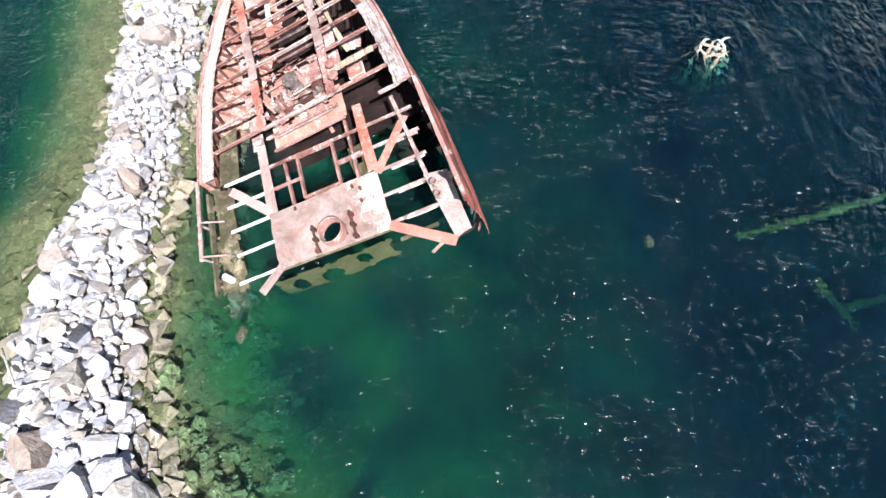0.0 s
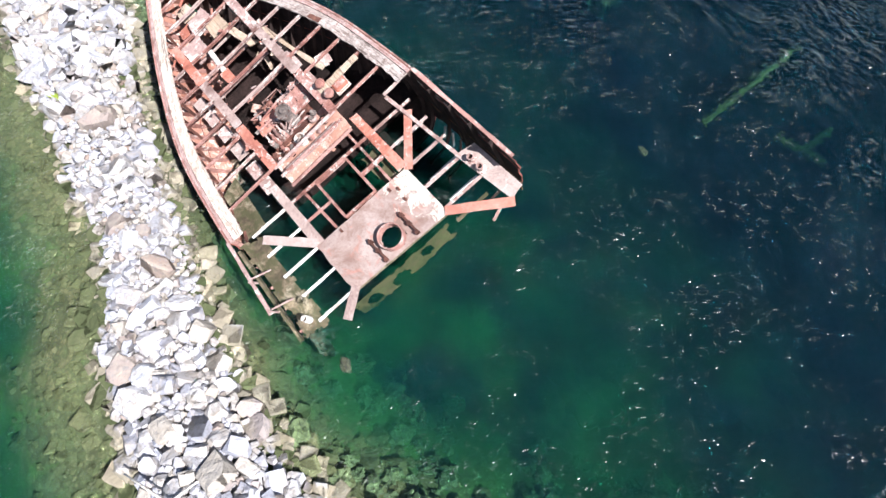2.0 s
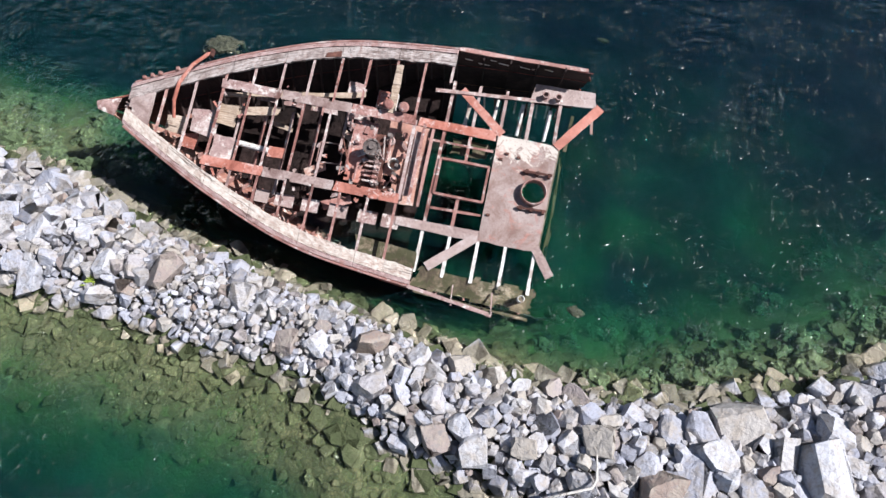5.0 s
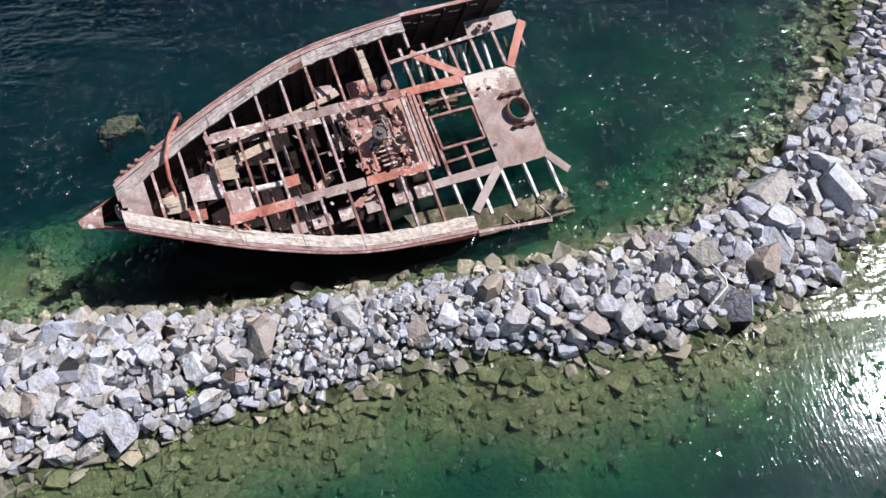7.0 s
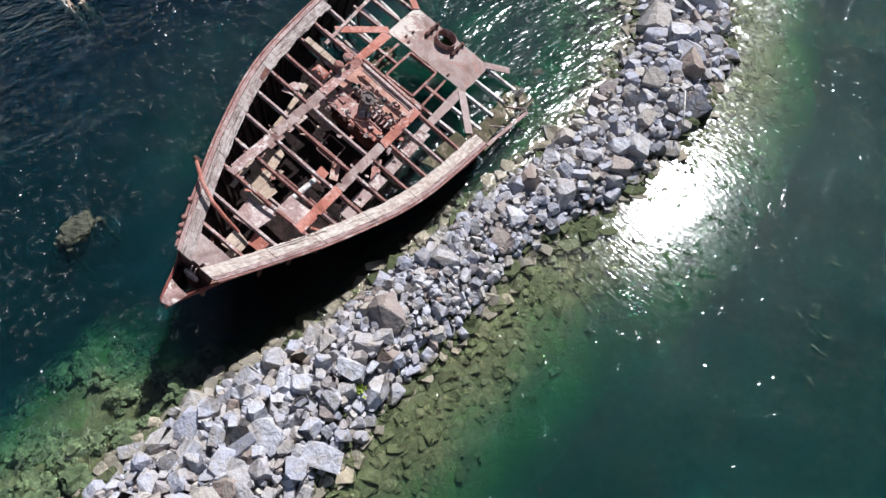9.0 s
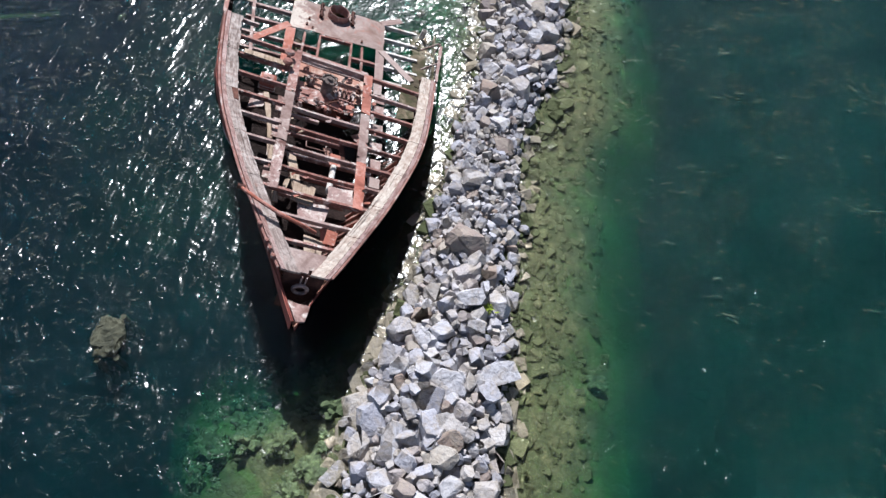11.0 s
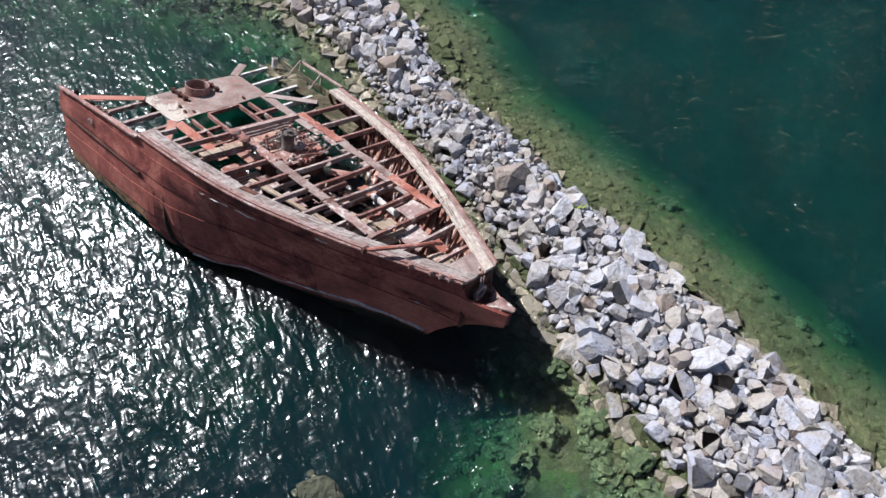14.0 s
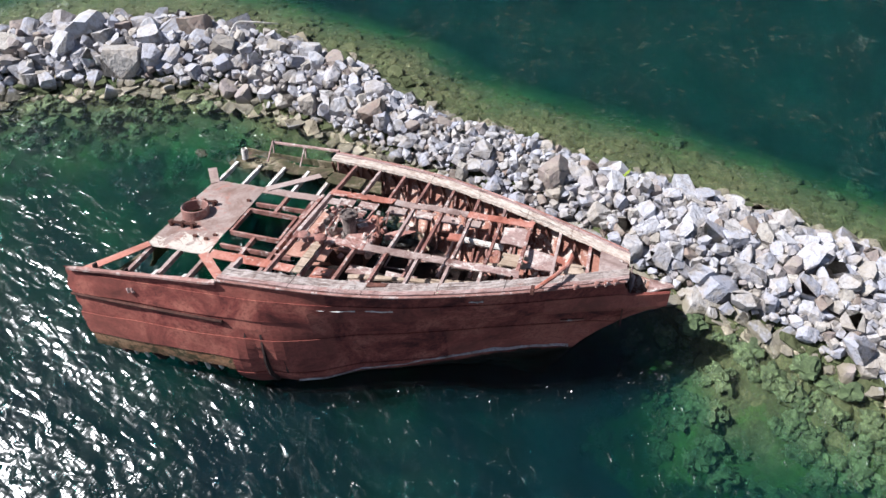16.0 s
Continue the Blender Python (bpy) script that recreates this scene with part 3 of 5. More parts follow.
def sheet(name, size, z, mat, label, roll=0.0):
    """A level of water; roll: how far it rises and falls, in metres."""
    bm = bmesh.new()
    xs = [-size, -40] + ([-40 + k for k in range(1, 19)] + [-21 + 0.5 * k for k in range(70)] + [14 + k for k in range(16)] if roll else []) + [30, size]
    ys = [-size, -20] + ([-20 + k for k in range(1, 20)] + [0.5 * k for k in range(70)] + [35 + k for k in range(20)] if roll else []) + [55, size]
    rows = [[bm.verts.new((x, y, z + roll * 1.6 * noise.noise(Vector((x * 0.33, y * 0.33, z * 9))) + roll * 0.7 * noise.noise(Vector((x * 0.9, y * 0.9, z * 5))))) for y in ys] for x in xs]
    for a, b in zip(rows, rows[1:]):
        for j in range(len(ys) - 1):
            bm.faces.new((a[j], b[j], b[j + 1], a[j + 1]))
    me = bpy.data.meshes.new(name)
    bm.to_mesh(me)
    bm.free()
    if roll:
        # how much water this level stands for: it thins out where the bed comes up to it
        layer = me.attributes.new("layer", "FLOAT", "POINT")
        for v in me.vertices:
            layer.data[v.index].value = max(0.0, min(1.0, (v.co.z - bed_height(v.co.x, v.co.y)) / 0.7))
    me.materials.append(mat)
    return tagged(new(name, me), label, "water", kind="structure")


def make_bed():
    bm = bmesh.new()
    xs = [-2500, -400, -120, -60] + [-40 + 0.5 * i for i in range(141)] + [60, 120, 400, 2500]
    ys = [-2500, -400, -120, -50] + [-20 + 0.5 * i for i in range(141)] + [80, 120, 400, 2500]
    rows = [[bm.verts.new((x, y, bed_height(x, y))) for y in ys] for x in xs]
    for a, b in zip(rows, rows[1:]):
        for j in range(len(ys) - 1):
            bm.faces.new((a[j], b[j], b[j + 1], a[j + 1]))
    me = bpy.data.meshes.new("ground")
    bm.to_mesh(me)
    bm.free()
    me.materials.append(BED)
    me.shade_smooth()
    return tagged(new("ground", me), "weedy green seabed of sand and stones under clear water", "seabed", kind="structure")


make_bed()
sheet("water", 2600, 0.0, WATER, "clear green sea water with small wind ripples").visible_shadow = False
MURK = (0.0066, 0.0375, 0.050)
for depth, passing, share in ((0.3, (0.80, 0.93, 0.90), 0.06), (0.65, (0.70, 0.89, 0.86), 0.12), (1.1, (0.62, 0.84, 0.80), 0.20), (1.7, (0.55, 0.78, 0.74), 0.32), (2.4, (0.45, 0.7, 0.65), 0.5), (3.3, (0.4, 0.6, 0.6), 1.0)):
    sheet("water_depth", 2590, -depth, turbid("murky_water", passing, MURK, share), "murky green depth of the same sea water", 0.16 + 0.2 * depth ** 0.7 if depth > 0.5 else 0.1)


def rock_mesh(seed, cuts):
    """A broken quarry stone: a block with its corners and edges split off along flat planes."""
    rng = random.Random(seed)
    bm = bmesh.new()
    sx, sy, sz = 0.5 * rng.uniform(0.95, 1.2), 0.5 * rng.uniform(0.72, 1.0), 0.5 * rng.uniform(0.5, 0.85)
    box(bm, -sx, sx, -sy, sy, -sz, sz)
    for k in range(cuts):
        n = Vector((rng.gauss(0, 1), rng.gauss(0, 1), rng.gauss(0.1, 0.8))).normalized()
        reach = max(v.co.dot(n) for v in bm.verts)
        cut = bmesh.ops.bisect_plane(bm, geom=bm.verts[:] + bm.edges[:] + bm.faces[:], plane_co=n * reach * rng.uniform(0.66, 0.9), plane_no=n, clear_outer=True)
        rim = [g for g in cut["geom_cut"] if isinstance(g, bmesh.types.BMEdge)]
        if rim:
            bmesh.ops.contextual_create(bm, geom=rim)
    bmesh.ops.remove_doubles(bm, verts=bm.verts, dist=0.07)
    for v in bm.verts:
        v.co *= 1 + 0.22 * noise.noise(v.co * 3.1 + Vector((seed, 0, 0)))
    res = bmesh.ops.convex_hull(bm, input=bm.verts)
    bmesh.ops.delete(bm, geom=[g for g in res["geom_interior"] if isinstance(g, bmesh.types.BMVert)], context="VERTS")
    bmesh.ops.recalc_face_normals(bm, faces=bm.faces)
    return bm


ROCK_MESHES = []
for k in range(24):
    bm = rock_mesh(100 + k, 12 + k % 6)
    me = bpy.data.meshes.new("rock")
    bm.to_mesh(me)
    bm.free()
    me.materials.append(ROCK)
    ROCK_MESHES.append(me)


def mole_height(x, y):
    """Top of the heap of stones."""
    d, w, _ = mole_at(x, y)
    t = abs(d) / w
    top = 0.45 + 0.16 * w
    return top * max(-0.75, 1 - t**2.2)


def lay_stones(rng, area, tries, size_of, placed, keep):
    """Throws stones over a stretch and keeps those that do not lie in one another."""
    out = []
    cell = {}
    for x, y, r in placed:
        cell.setdefault((int(x // 1), int(y // 1)), []).append((x, y, r))
    for _ in range(tries):
        x, y = rng.uniform(area[0], area[1]), rng.uniform(area[2], area[3])
        r = size_of(rng, x, y)
        if r is None:
            continue
        cx, cy = int(x // 1), int(y // 1)
        if any(math.hypot(x - a, y - b) < keep * (r + c) for i in (-1, 0, 1) for j in (-1, 0, 1) for a, b, c in cell.get((cx + i, cy + j), ())):
            continue
        cell.setdefault((cx, cy), []).append((x, y, r))
        out.append((x, y, r))
    return out


def turn(rng, tilt=28):
    return Euler((radians(rng.uniform(-tilt, tilt)), radians(rng.uniform(-tilt, tilt)), rng.uniform(0, 6.283)))


mole = tagged(new("breakwater"), "low breakwater of pale angular quarry stones heaped in a curve", "breakwater")
mole.location = (-10.4, 17, 0)
rng = random.Random(7)


def mole_size(rng, x, y, sizes):
    d, w, run = mole_at(x, y)
    if abs(d) > w * 1.02 + (0.3 if d > 0 else 0.1):
        return None
    # broken smaller in the narrow middle stretch
    return rng.choice(sizes) * (0.72 if 14.5 < y < 21.5 else 1.1 if y < 9 or y > 24 else 1.0)


# boulders that stand out: x, y, half length
BOULDERS = [(-10.5, 21.0, 0.44), (-11.0, 12.5, 0.36), (-10.8, 11.6, 0.46), (-10.8, 8.5, 0.51), (-7.4, 6.3, 0.64), (-9.1, 6.9, 0.55), (-9.8, 7.6, 0.50), (-10.6, 14.5, 0.41), (-9.6, 13.3, 0.34),
            (-12.2, 24.4, 0.41), (-9.6, 26.5, 0.46), (-9.6, 15.0, 0.36), (-10.6, 17.0, 0.33), (-10.3, 16.2, 0.35), (-10.2, 18.7, 0.34), (-11.1, 22.6, 0.33), (-10.3, 10.6, 0.31), (-8.3, 7.7, 0.40),
            (-7.7, 4.4, 0.53), (-8.8, 5.8, 0.35), (-9.5, 23.9, 0.37), (-10.3, 26.7, 0.39), (-10.6, 28.3, 0.35), (-11.9, 27.4, 0.34), (-11.4, 28.1, 0.42), (-9.2, 28.4, 0.46)]
stones = list(BOULDERS)
for tries, sizes in ((800, (0.27, 0.31, 0.36)), (4200, (0.18, 0.21, 0.24)), (18000, (0.12, 0.14, 0.16)), (34000, (0.075, 0.09, 0.105))):
    stones += lay_stones(rng, (-15, -2, 2, 34), tries, lambda g, x, y: mole_size(g, x, y, sizes), stones, 0.7)
stones.sort(key=lambda s: -s[2])
in_view = [s for s in stones if 4 < s[1] < 31]
picked = in_view[:300]
rest = [s for s in stones if s not in set(picked)]
for x, y, r in picked:
    ob = new("rock", rng.choice(ROCK_MESHES))
    z = mole_height(x, y) + rng.uniform(-0.08, 0.2)
    ob.parent = mole
    ob.matrix_basis = Matrix.LocRotScale((x + 10.4, y - 17, z - r * 0.25), turn(rng), [1.9 * r * rng.uniform(0.82, 1.25) for _ in range(3)])


def heap(name, items, parent, mat, label, meshes, height, rng, factor=2.1, tilt=35):
    """Many stones joined into one mesh."""
    verts, faces = [], []
    for x, y, r in items:
        me = rng.choice(meshes)
        m = Matrix.LocRotScale((x, y, height(x, y, r)), turn(rng, tilt), [factor * r * rng.uniform(0.85, 1.15) for _ in range(3)])
        base = len(verts)
        verts.extend([m @ v.co for v in me.vertices])
        faces.extend([[base + i for i in p.vertices] for p in me.polygons])
    me = bpy.data.meshes.new(name)
    me.from_pydata(verts, [], faces)
    me.materials.append(mat)
    ob = new(name, me)
    if parent:
        ob.parent = parent
        ob.matrix_basis = Matrix.Translation((10.4, -17, 0))
    return tagged(ob, label, "" if parent else "stones", kind="stuff")


heap("rubble", rest, mole, ROCK, "smaller pale stones between the large ones", ROCK_MESHES, lambda x, y, r: mole_height(x, y) - r * 0.2 + rng.uniform(-0.05, 0.1), rng)
fill = lay_stones(rng, (-15, 7, -4, 42), 30000, lambda g, x, y: g.uniform(0.13, 0.24) if abs(mole_at(x, y)[0]) < mole_at(x, y)[1] * 1.05 else None, [], 0.6)
heap("core_fill", fill, mole, ROCK, "small stones filling the heap", ROCK_MESHES, lambda x, y, r: mole_height(x, y) - 0.36, rng, 2.25)


def bed_size(g, x, y):
    d, w, _ = mole_at(x, y)
    out = abs(d) - w
    reach = 3.2 if d < 0 else 2.6 if y < 12.5 else 1.5 if y > 25.5 else 1.0
    if out < -0.25 or out > reach or g.random() < max(0.0, out / reach) ** 0.35:
        return None
    if out > 0.8:
        return g.choice((0.05, 0.06, 0.08, 0.10, 0.14)) if d < 0 else g.choice((0.10, 0.14, 0.2, 0.26))
    return g.choice((0.08, 0.11, 0.15, 0.2, 0.26))


FLAT_MESHES = []
for k in range(10):
    bm = rock_mesh(300 + k, 10 + k % 3)
    for v in bm.verts:
        v.co.z *= 0.3
    me = bpy.data.meshes.new("slab")
    bm.to_mesh(me)
    bm.free()
    FLAT_MESHES.append(me)
bed_stones = lay_stones(rng, (-17, 8, -5, 40), 60000, bed_size, [], 0.8)
heap("sunken_stones", bed_stones, None, BED_STONE, "brown weeded flat stones lying under shallow water", FLAT_MESHES, lambda x, y, r: bed_height(x, y) + 0.02, rng, 2.3, 12)


# wet stones along the waterline
def wash_size(g, x, y):
    d, w, _ = mole_at(x, y)
    out = abs(d) - w
    return g.choice((0.11, 0.15, 0.19, 0.24)) if -0.1 < out < (0.35 if d < 0 else 0.5) else None


wash = lay_stones(rng, (-15, 0, 2, 36), 9000, wash_size, [], 0.78)
heap("wash_rubble", wash, mole, ROCK, "tan wet stones at the waterline", FLAT_MESHES, lambda x, y, r: -0.1 + rng.uniform(-0.1, 0.09), rng, 2.4, 16)


# boulders on the shelves, furred all over with bright weed
def weedy_size(g, x, y):
    d, w, _ = mole_at(x, y)
    out = abs(d) - w
    if d > 0 and 0.5 < out < 4.8 and (y < 11.5 or y > 25.0) and noise.noise(Vector((x * 0.5, y * 0.5, 2))) > -0.12:
        return g.choice((0.12, 0.16, 0.22, 0.3))
    if d < 0 and 1.6 < out < 3.2 and y > 20 and g.random() < 0.06:
        return g.choice((0.18, 0.24, 0.3))
    return None


LUMPS = []
for k in range(8):
    bm = bmesh.new()
    bmesh.ops.create_icosphere(bm, subdivisions=3, radius=0.5)
    for v in bm.verts:
        v.co *= 1 + 0.6 * noise.noise(v.co * 2.4 + Vector((k * 5.0, 0, 0))) + 0.5 * noise.noise(v.co * 7 + Vector((0, k * 5.0, 0)))
        v.co.z *= 0.7
    me = bpy.data.meshes.new("lump")
    bm.to_mesh(me)
    bm.free()
    LUMPS.append(me)
furred = lay_stones(rng, (-17, 8, -5, 40), 9000, weedy_size, [], 0.7)
heap("weedy_boulders", furred, None, WEED_BRIGHT, "boulders under water furred with bright green weed", LUMPS, lambda x, y, r: bed_height(x, y) + 0.4 * r, rng, 2.2, 20)

# ---- the wreck ----
# Its own axes: x to the bow, y to port, z up from the main deck amidships. It lies 24 degrees over to port, bow up.
wreck = tagged(new("shipwreck"), "rusted red ship wreck without decking, leaning beside the breakwater", "shipwreck")
AXES = Matrix(((-0.2973, -0.8835, -0.3619), (0.9515, -0.2428, -0.1887), (0.0789, -0.4005, 0.9129)))
wreck.matrix_world = Matrix.Translation((-4.038, 14.597, 1.145)) @ AXES.to_4x4()
RAIL_Y = [(-3.2, 3.62), (-2.1, 3.6), (-0.5, 3.52), (1.5, 3.40), (3.0, 3.25), (4.3, 3.07), (5.4, 2.80), (6.5, 2.40), (7.7, 1.90), (8.8, 1.36), (9.9, 0.80), (10.4, 0.52), (11.3, 0.06)]
FORE_Z = 0.76
STATION = 0.775
BEAMS = [1.55 + STATION * k for k in range(11)]
rng = random.Random(21)


def rail_y(x):
    return table(x, RAIL_Y)


def bulwark_top(x):
    """Top edge of the high-side bulwark abaft the foredeck."""
    return 0.46 + 0.10 * (x + 2.2) / 1.2 if x < -1.0 else 0.56 + 0.07 * (x + 1.0)


def top_z(x):
    """Top edge of the side plating."""
    return FORE_Z if x < 10.15 else max(0.33, FORE_Z - (x - 10.15) * 2.5)


def side(x, z, out=0.0):
    """Half breadth of the hull at a height: full amidships, sharp at the stem, which rakes."""
    depth = FORE_Z - z
    fine = max(0.0, min(1.0, (x - 3.5) / 7.5))
    aft = table(depth, [(0, 1.0), (0.8, 1.0), (1.8, 1.0), (2.6, 0.975), (3.2, 0.89), (3.6, 0.76), (4.0, 0.35)])
    mid = table(depth, [(0, 1.0), (0.8, 0.925), (1.8, 0.825), (2.6, 0.755), (3.2, 0.69), (3.7, 0.45), (4.0, 0.1)])
    blend = max(0.0, min(1.0, (x - 2.3) / 2.0))
    full = aft * (1 - blend) + mid * blend
    sharp = table(depth, [(0, 1.0), (0.8, 0.72), (1.6, 0.43), (2.4, 0.20), (3.2, 0.08), (4.0, 0.04)])
    y = rail_y(min(11.28, x + stem_rake(x, z))) * (full * (1 - fine) + sharp * fine)
    return max(0.03, y) + out


def stem_rake(x, z):
    fine = max(0.0, min(1.0, (x - 3.5) / 7.5))
    return 1.75 * max(0.0, FORE_Z - z - 0.86) * fine**2


def stem_x(z):
    """Where the raking stem stands at a height."""
    x = 11.28
    for _ in range(30):
        x += 0.5 * (11.28 - x - stem_rake(x, z))
    return x


def hull_side(sign):
    """The side in lapped strakes; each strake is in a few lengths of plate."""
    heights = [0.0, 0.42, 1.0, 1.62, 2.25, 2.85, 3.4, 4.0]
    joints = [-2.35, -0.6, 1.52, 3.9, 6.3, 8.5, 11.2]
    for s in range(7):
        for g in range(6):
            x0, x1 = joints[g], joints[g + 1]
            if sign > 0 and x1 < 1.6 and s < 2:
                continue
            if x1 < 1.6 and s >= 5:
                continue
            lap = 0.028 if s % 2 else 0.0
            bm = bmesh.new()
            n = max(4, round((x1 - x0) / 0.22))
            m = 4
            g_out, g_in = [], []
            for i in range(n + 1):
                ro, ri = [], []
                for j in range(m + 1):
                    x = x0 - 0.01 + (x1 - x0 + 0.02) * i / n
                    d = heights[s] - 0.03 + (heights[s + 1] - heights[s] + 0.03) * j / m
                    z = FORE_Z - d
                    if x1 < 1.6:
                        z = min(z, bulwark_top(x))
                    if g == 5:
                        x = x0 - 0.01 + (stem_x(z) - x0) * i / n
                        z = min(z, max(top_z(x) - 0.06 * d, z - 0.7))
                    if g == 0 and i == 0:
                        x += 0.16 * noise.noise(Vector((d * 3.1, sign * 4.0, 2.0))) + (0.07 * d if sign < 0 else 0.0)
                    if x1 < 1.6 and s == 4 and j == m:
                        z += 0.5 * abs(noise.noise(Vector((x * 2.2, sign, 6.0)))) + (0.45 if 0.3 < x < 1.25 else 0.0)
                    buckle = 0.035 * noise.noise(Vector((x * 0.9, d * 1.2, sign * 3.0)))
                    # pushed in and creased below the break of the foredeck
                    buckle -= 0.16 * math.exp(-(((x - 2.05 - 0.1 * d) / 0.28) ** 2)) * max(0.0, min(1.0, (d - 1.3) / 0.8))
                    y = side(x, z, lap + buckle)
                    ro.append(bm.verts.new((x, sign * y, z)))
                    ri.append(bm.verts.new((x, sign * (y - 0.02), z)))
                g_out.append(ro)
                g_in.append(ri)
            for i in range(n):
                for j in range(m):
                    a = (g_out[i][j], g_out[i + 1][j], g_out[i + 1][j + 1], g_out[i][j + 1])
                    b = (g_in[i][j], g_in[i][j + 1], g_in[i + 1][j + 1], g_in[i + 1][j])
                    bm.faces.new(a if sign < 0 else a[::-1])
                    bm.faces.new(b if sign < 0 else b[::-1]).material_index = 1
            rim = [(g_out[0], g_in[0]), (g_out[n], g_in[n]), ([r[0] for r in g_out], [r[0] for r in g_in]), ([r[m] for r in g_out], [r[m] for r in g_in])]
            for o, k in rim:
                for a in range(len(o) - 1):
                    bm.faces.new((o[a], o[a + 1], k[a + 1], k[a]))
            bmesh.ops.recalc_face_normals(bm, faces=bm.faces)
            ob = part("bulwark_plate" if x1 < 1.6 and s < 2 else "hull_plate", bm, HULL_TAN if x1 < 1.6 and s == 4 else HULL_RED, wreck)
            # inner faces: high side blackened for its shade, low side paler as sunlit
            ob.data.materials.append(SHADE_BLACK if sign < 0 else INNER)


for sign in (-1, 1):
    hull_side(sign)

# frames (ribs) inside the plating
for k in range(-5, 12):
    for half in (0.0, 0.5):
        x = 1.55 + STATION * (k + half)
        if x < -2.2 or x > 10.0:
            continue
        for sign in (-1, 1):
            if x < 1.5 and half:
                continue
            bm = bmesh.new()
            last = None
            top = FORE_Z - 0.05 if x > 1.5 else (0.62 if sign < 0 else 0.15)
            for d in range(9):
                z = top - d * (top + 3.0) / 8
                if x > stem_x(z) - 0.35:
                    break
                y = side(x, z, -0.03)
                p = Vector((x, sign * y, z))
                if last is not None:
                    inward = Vector((0, -sign, 0.15))
                    bar(bm, last, p, 0.05, 0.11, inward * -1)
                last = p
            if not bm.verts:
                bm.free()
                continue
            # high-side ribs are coloured black for the shade they stand in
            part("rib", bm, SHADE_BLACK if sign < 0 else RUST, wreck)


def rail(sign):
    """The broad timber covering board, in short planks, with a steel moulding outside."""
    xs = [1.5, 3.1, 4.7, 6.2, 7.6, 8.8, 10.25]
    for a, b in zip(xs, xs[1:]):
        for lane in (0, 1):
            bm = bmesh.new()
            n = 34
            grain = bm.verts.layers.float_vector.new("run")
            rows = []
            for i in range(n + 1):
                x = a + 0.006 + (b - a - 0.012) * i / n
                yo = rail_y(x) - (0.03 if lane == 0 else 0.155 + 0.012 * noise.noise(Vector((x * 9, sign, 8))))
                eaten = 0.035 * noise.noise(Vector((x * 1.7, sign, 1))) + 0.022 * noise.noise(Vector((x * 5.3, sign, 4))) + 0.018 * noise.noise(Vector((x * 13, sign, 6)))
                yi = rail_y(x) - (0.145 if lane == 0 else 0.48 + eaten)
                if x > 9.5:
                    yi = max(yi, 0.02 + (0.0 if lane else 0.14))
                z = FORE_Z + 0.05 + (0.025 if lane == 0 and sign < 0 else 0.0) + 0.02 * noise.noise(Vector((x * 2, sign * 3, lane))) + 0.012 * noise.noise(Vector((x * 8, sign * 3, lane + 5)))
                rows.append([bm.verts.new((x, sign * yy, zz)) for yy, zz in ((yo, z), (yi, z + 0.01), (yi, z - 0.07), (yo, z - 0.07))])
                for v in rows[-1]:
                    v[grain] = (x * 1.15, rail_y(x) - abs(v.co.y) + sign * 3 + lane, v.co.z)
            for p, q in zip(rows, rows[1:]):
                for k in range(4):
                    bm.faces.new((p[k], p[(k + 1) % 4], q[(k + 1) % 4], q[k]))
            bm.faces.new(rows[0][::-1])
            bm.faces.new(rows[-1])
            bmesh.ops.recalc_face_normals(bm, faces=bm.faces)
            part("rail_plank", bm, RAIL_EDGE if lane == 0 else RAIL_CREAM if sign > 0 else RAIL_WOOD, wreck)
    bm = bmesh.new()
    tube(bm, [(x, sign * (rail_y(x) + 0.02), FORE_Z + 0.03) for x in [1.5 + 0.3 * i for i in range(30)]], 0.032, 6)
    part("rail_moulding", bm, RUST, wreck, "rusted steel half-round along the rail")


for sign in (-1, 1):
    rail(sign)

# raised foredeck: beams and the two stringers
STR_Y = 1.13
for k, x in enumerate(BEAMS):
    inner = rail_y(x) - 0.5
    spans = []
    if x < 7.9:
        spans = [(-inner - 0.1, -STR_Y), (STR_Y, inner + 0.1)] if k else [(-inner - 0.1, -2.4)]
        if k and not 2.0 < x < 4.2:
            spans.append((-STR_Y, STR_Y))
    else:
        spans = [(-inner - 0.1, inner + 0.1)]
    for y0, y1 in spans:
        bm = bmesh.new()
        angle_bar(bm, (x, y0, FORE_Z), (x, y1, FORE_Z), 0.07, 0.12, sag=0.03 if abs(y1 - y0) > 2 else 0.0)
        part("deck_beam", bm, RUST_PALE if rng.random() < 0.3 else RUST, wreck)
for sign in (-1, 1):
    for x0, x1 in ((2.25, 4.1), (4.1, 6.1), (6.1, 7.85)):
        bm = bmesh.new()
        ragged_plate(bm, [(x0, sign * STR_Y - 0.14, FORE_Z + 0.02), (x1, sign * STR_Y - 0.14, FORE_Z + 0.02), (x1, sign * STR_Y + 0.14, FORE_Z + 0.02), (x0, sign * STR_Y + 0.14, FORE_Z + 0.02)], 0.02, 30, 0.1, 0.03, x0 + sign, torn=0.04)
        part("deck_stringer", bm, (RUST_ORANGE if x0 > 6 or x0 < 4 else GREY_PAINT) if sign > 0 else RUST if x0 < 4 else GREY_PAINT if x0 < 6 else RUST_PALE, wreck)


def deck_z(x, y):
    """Main deck, a little twisted."""
    return 0.085 * y + (0.05 * (x + 0.5) if x < -0.5 else 0.0)


def dp(x, y, up=0.0):
    return (x, y, deck_z(x, y) + up)


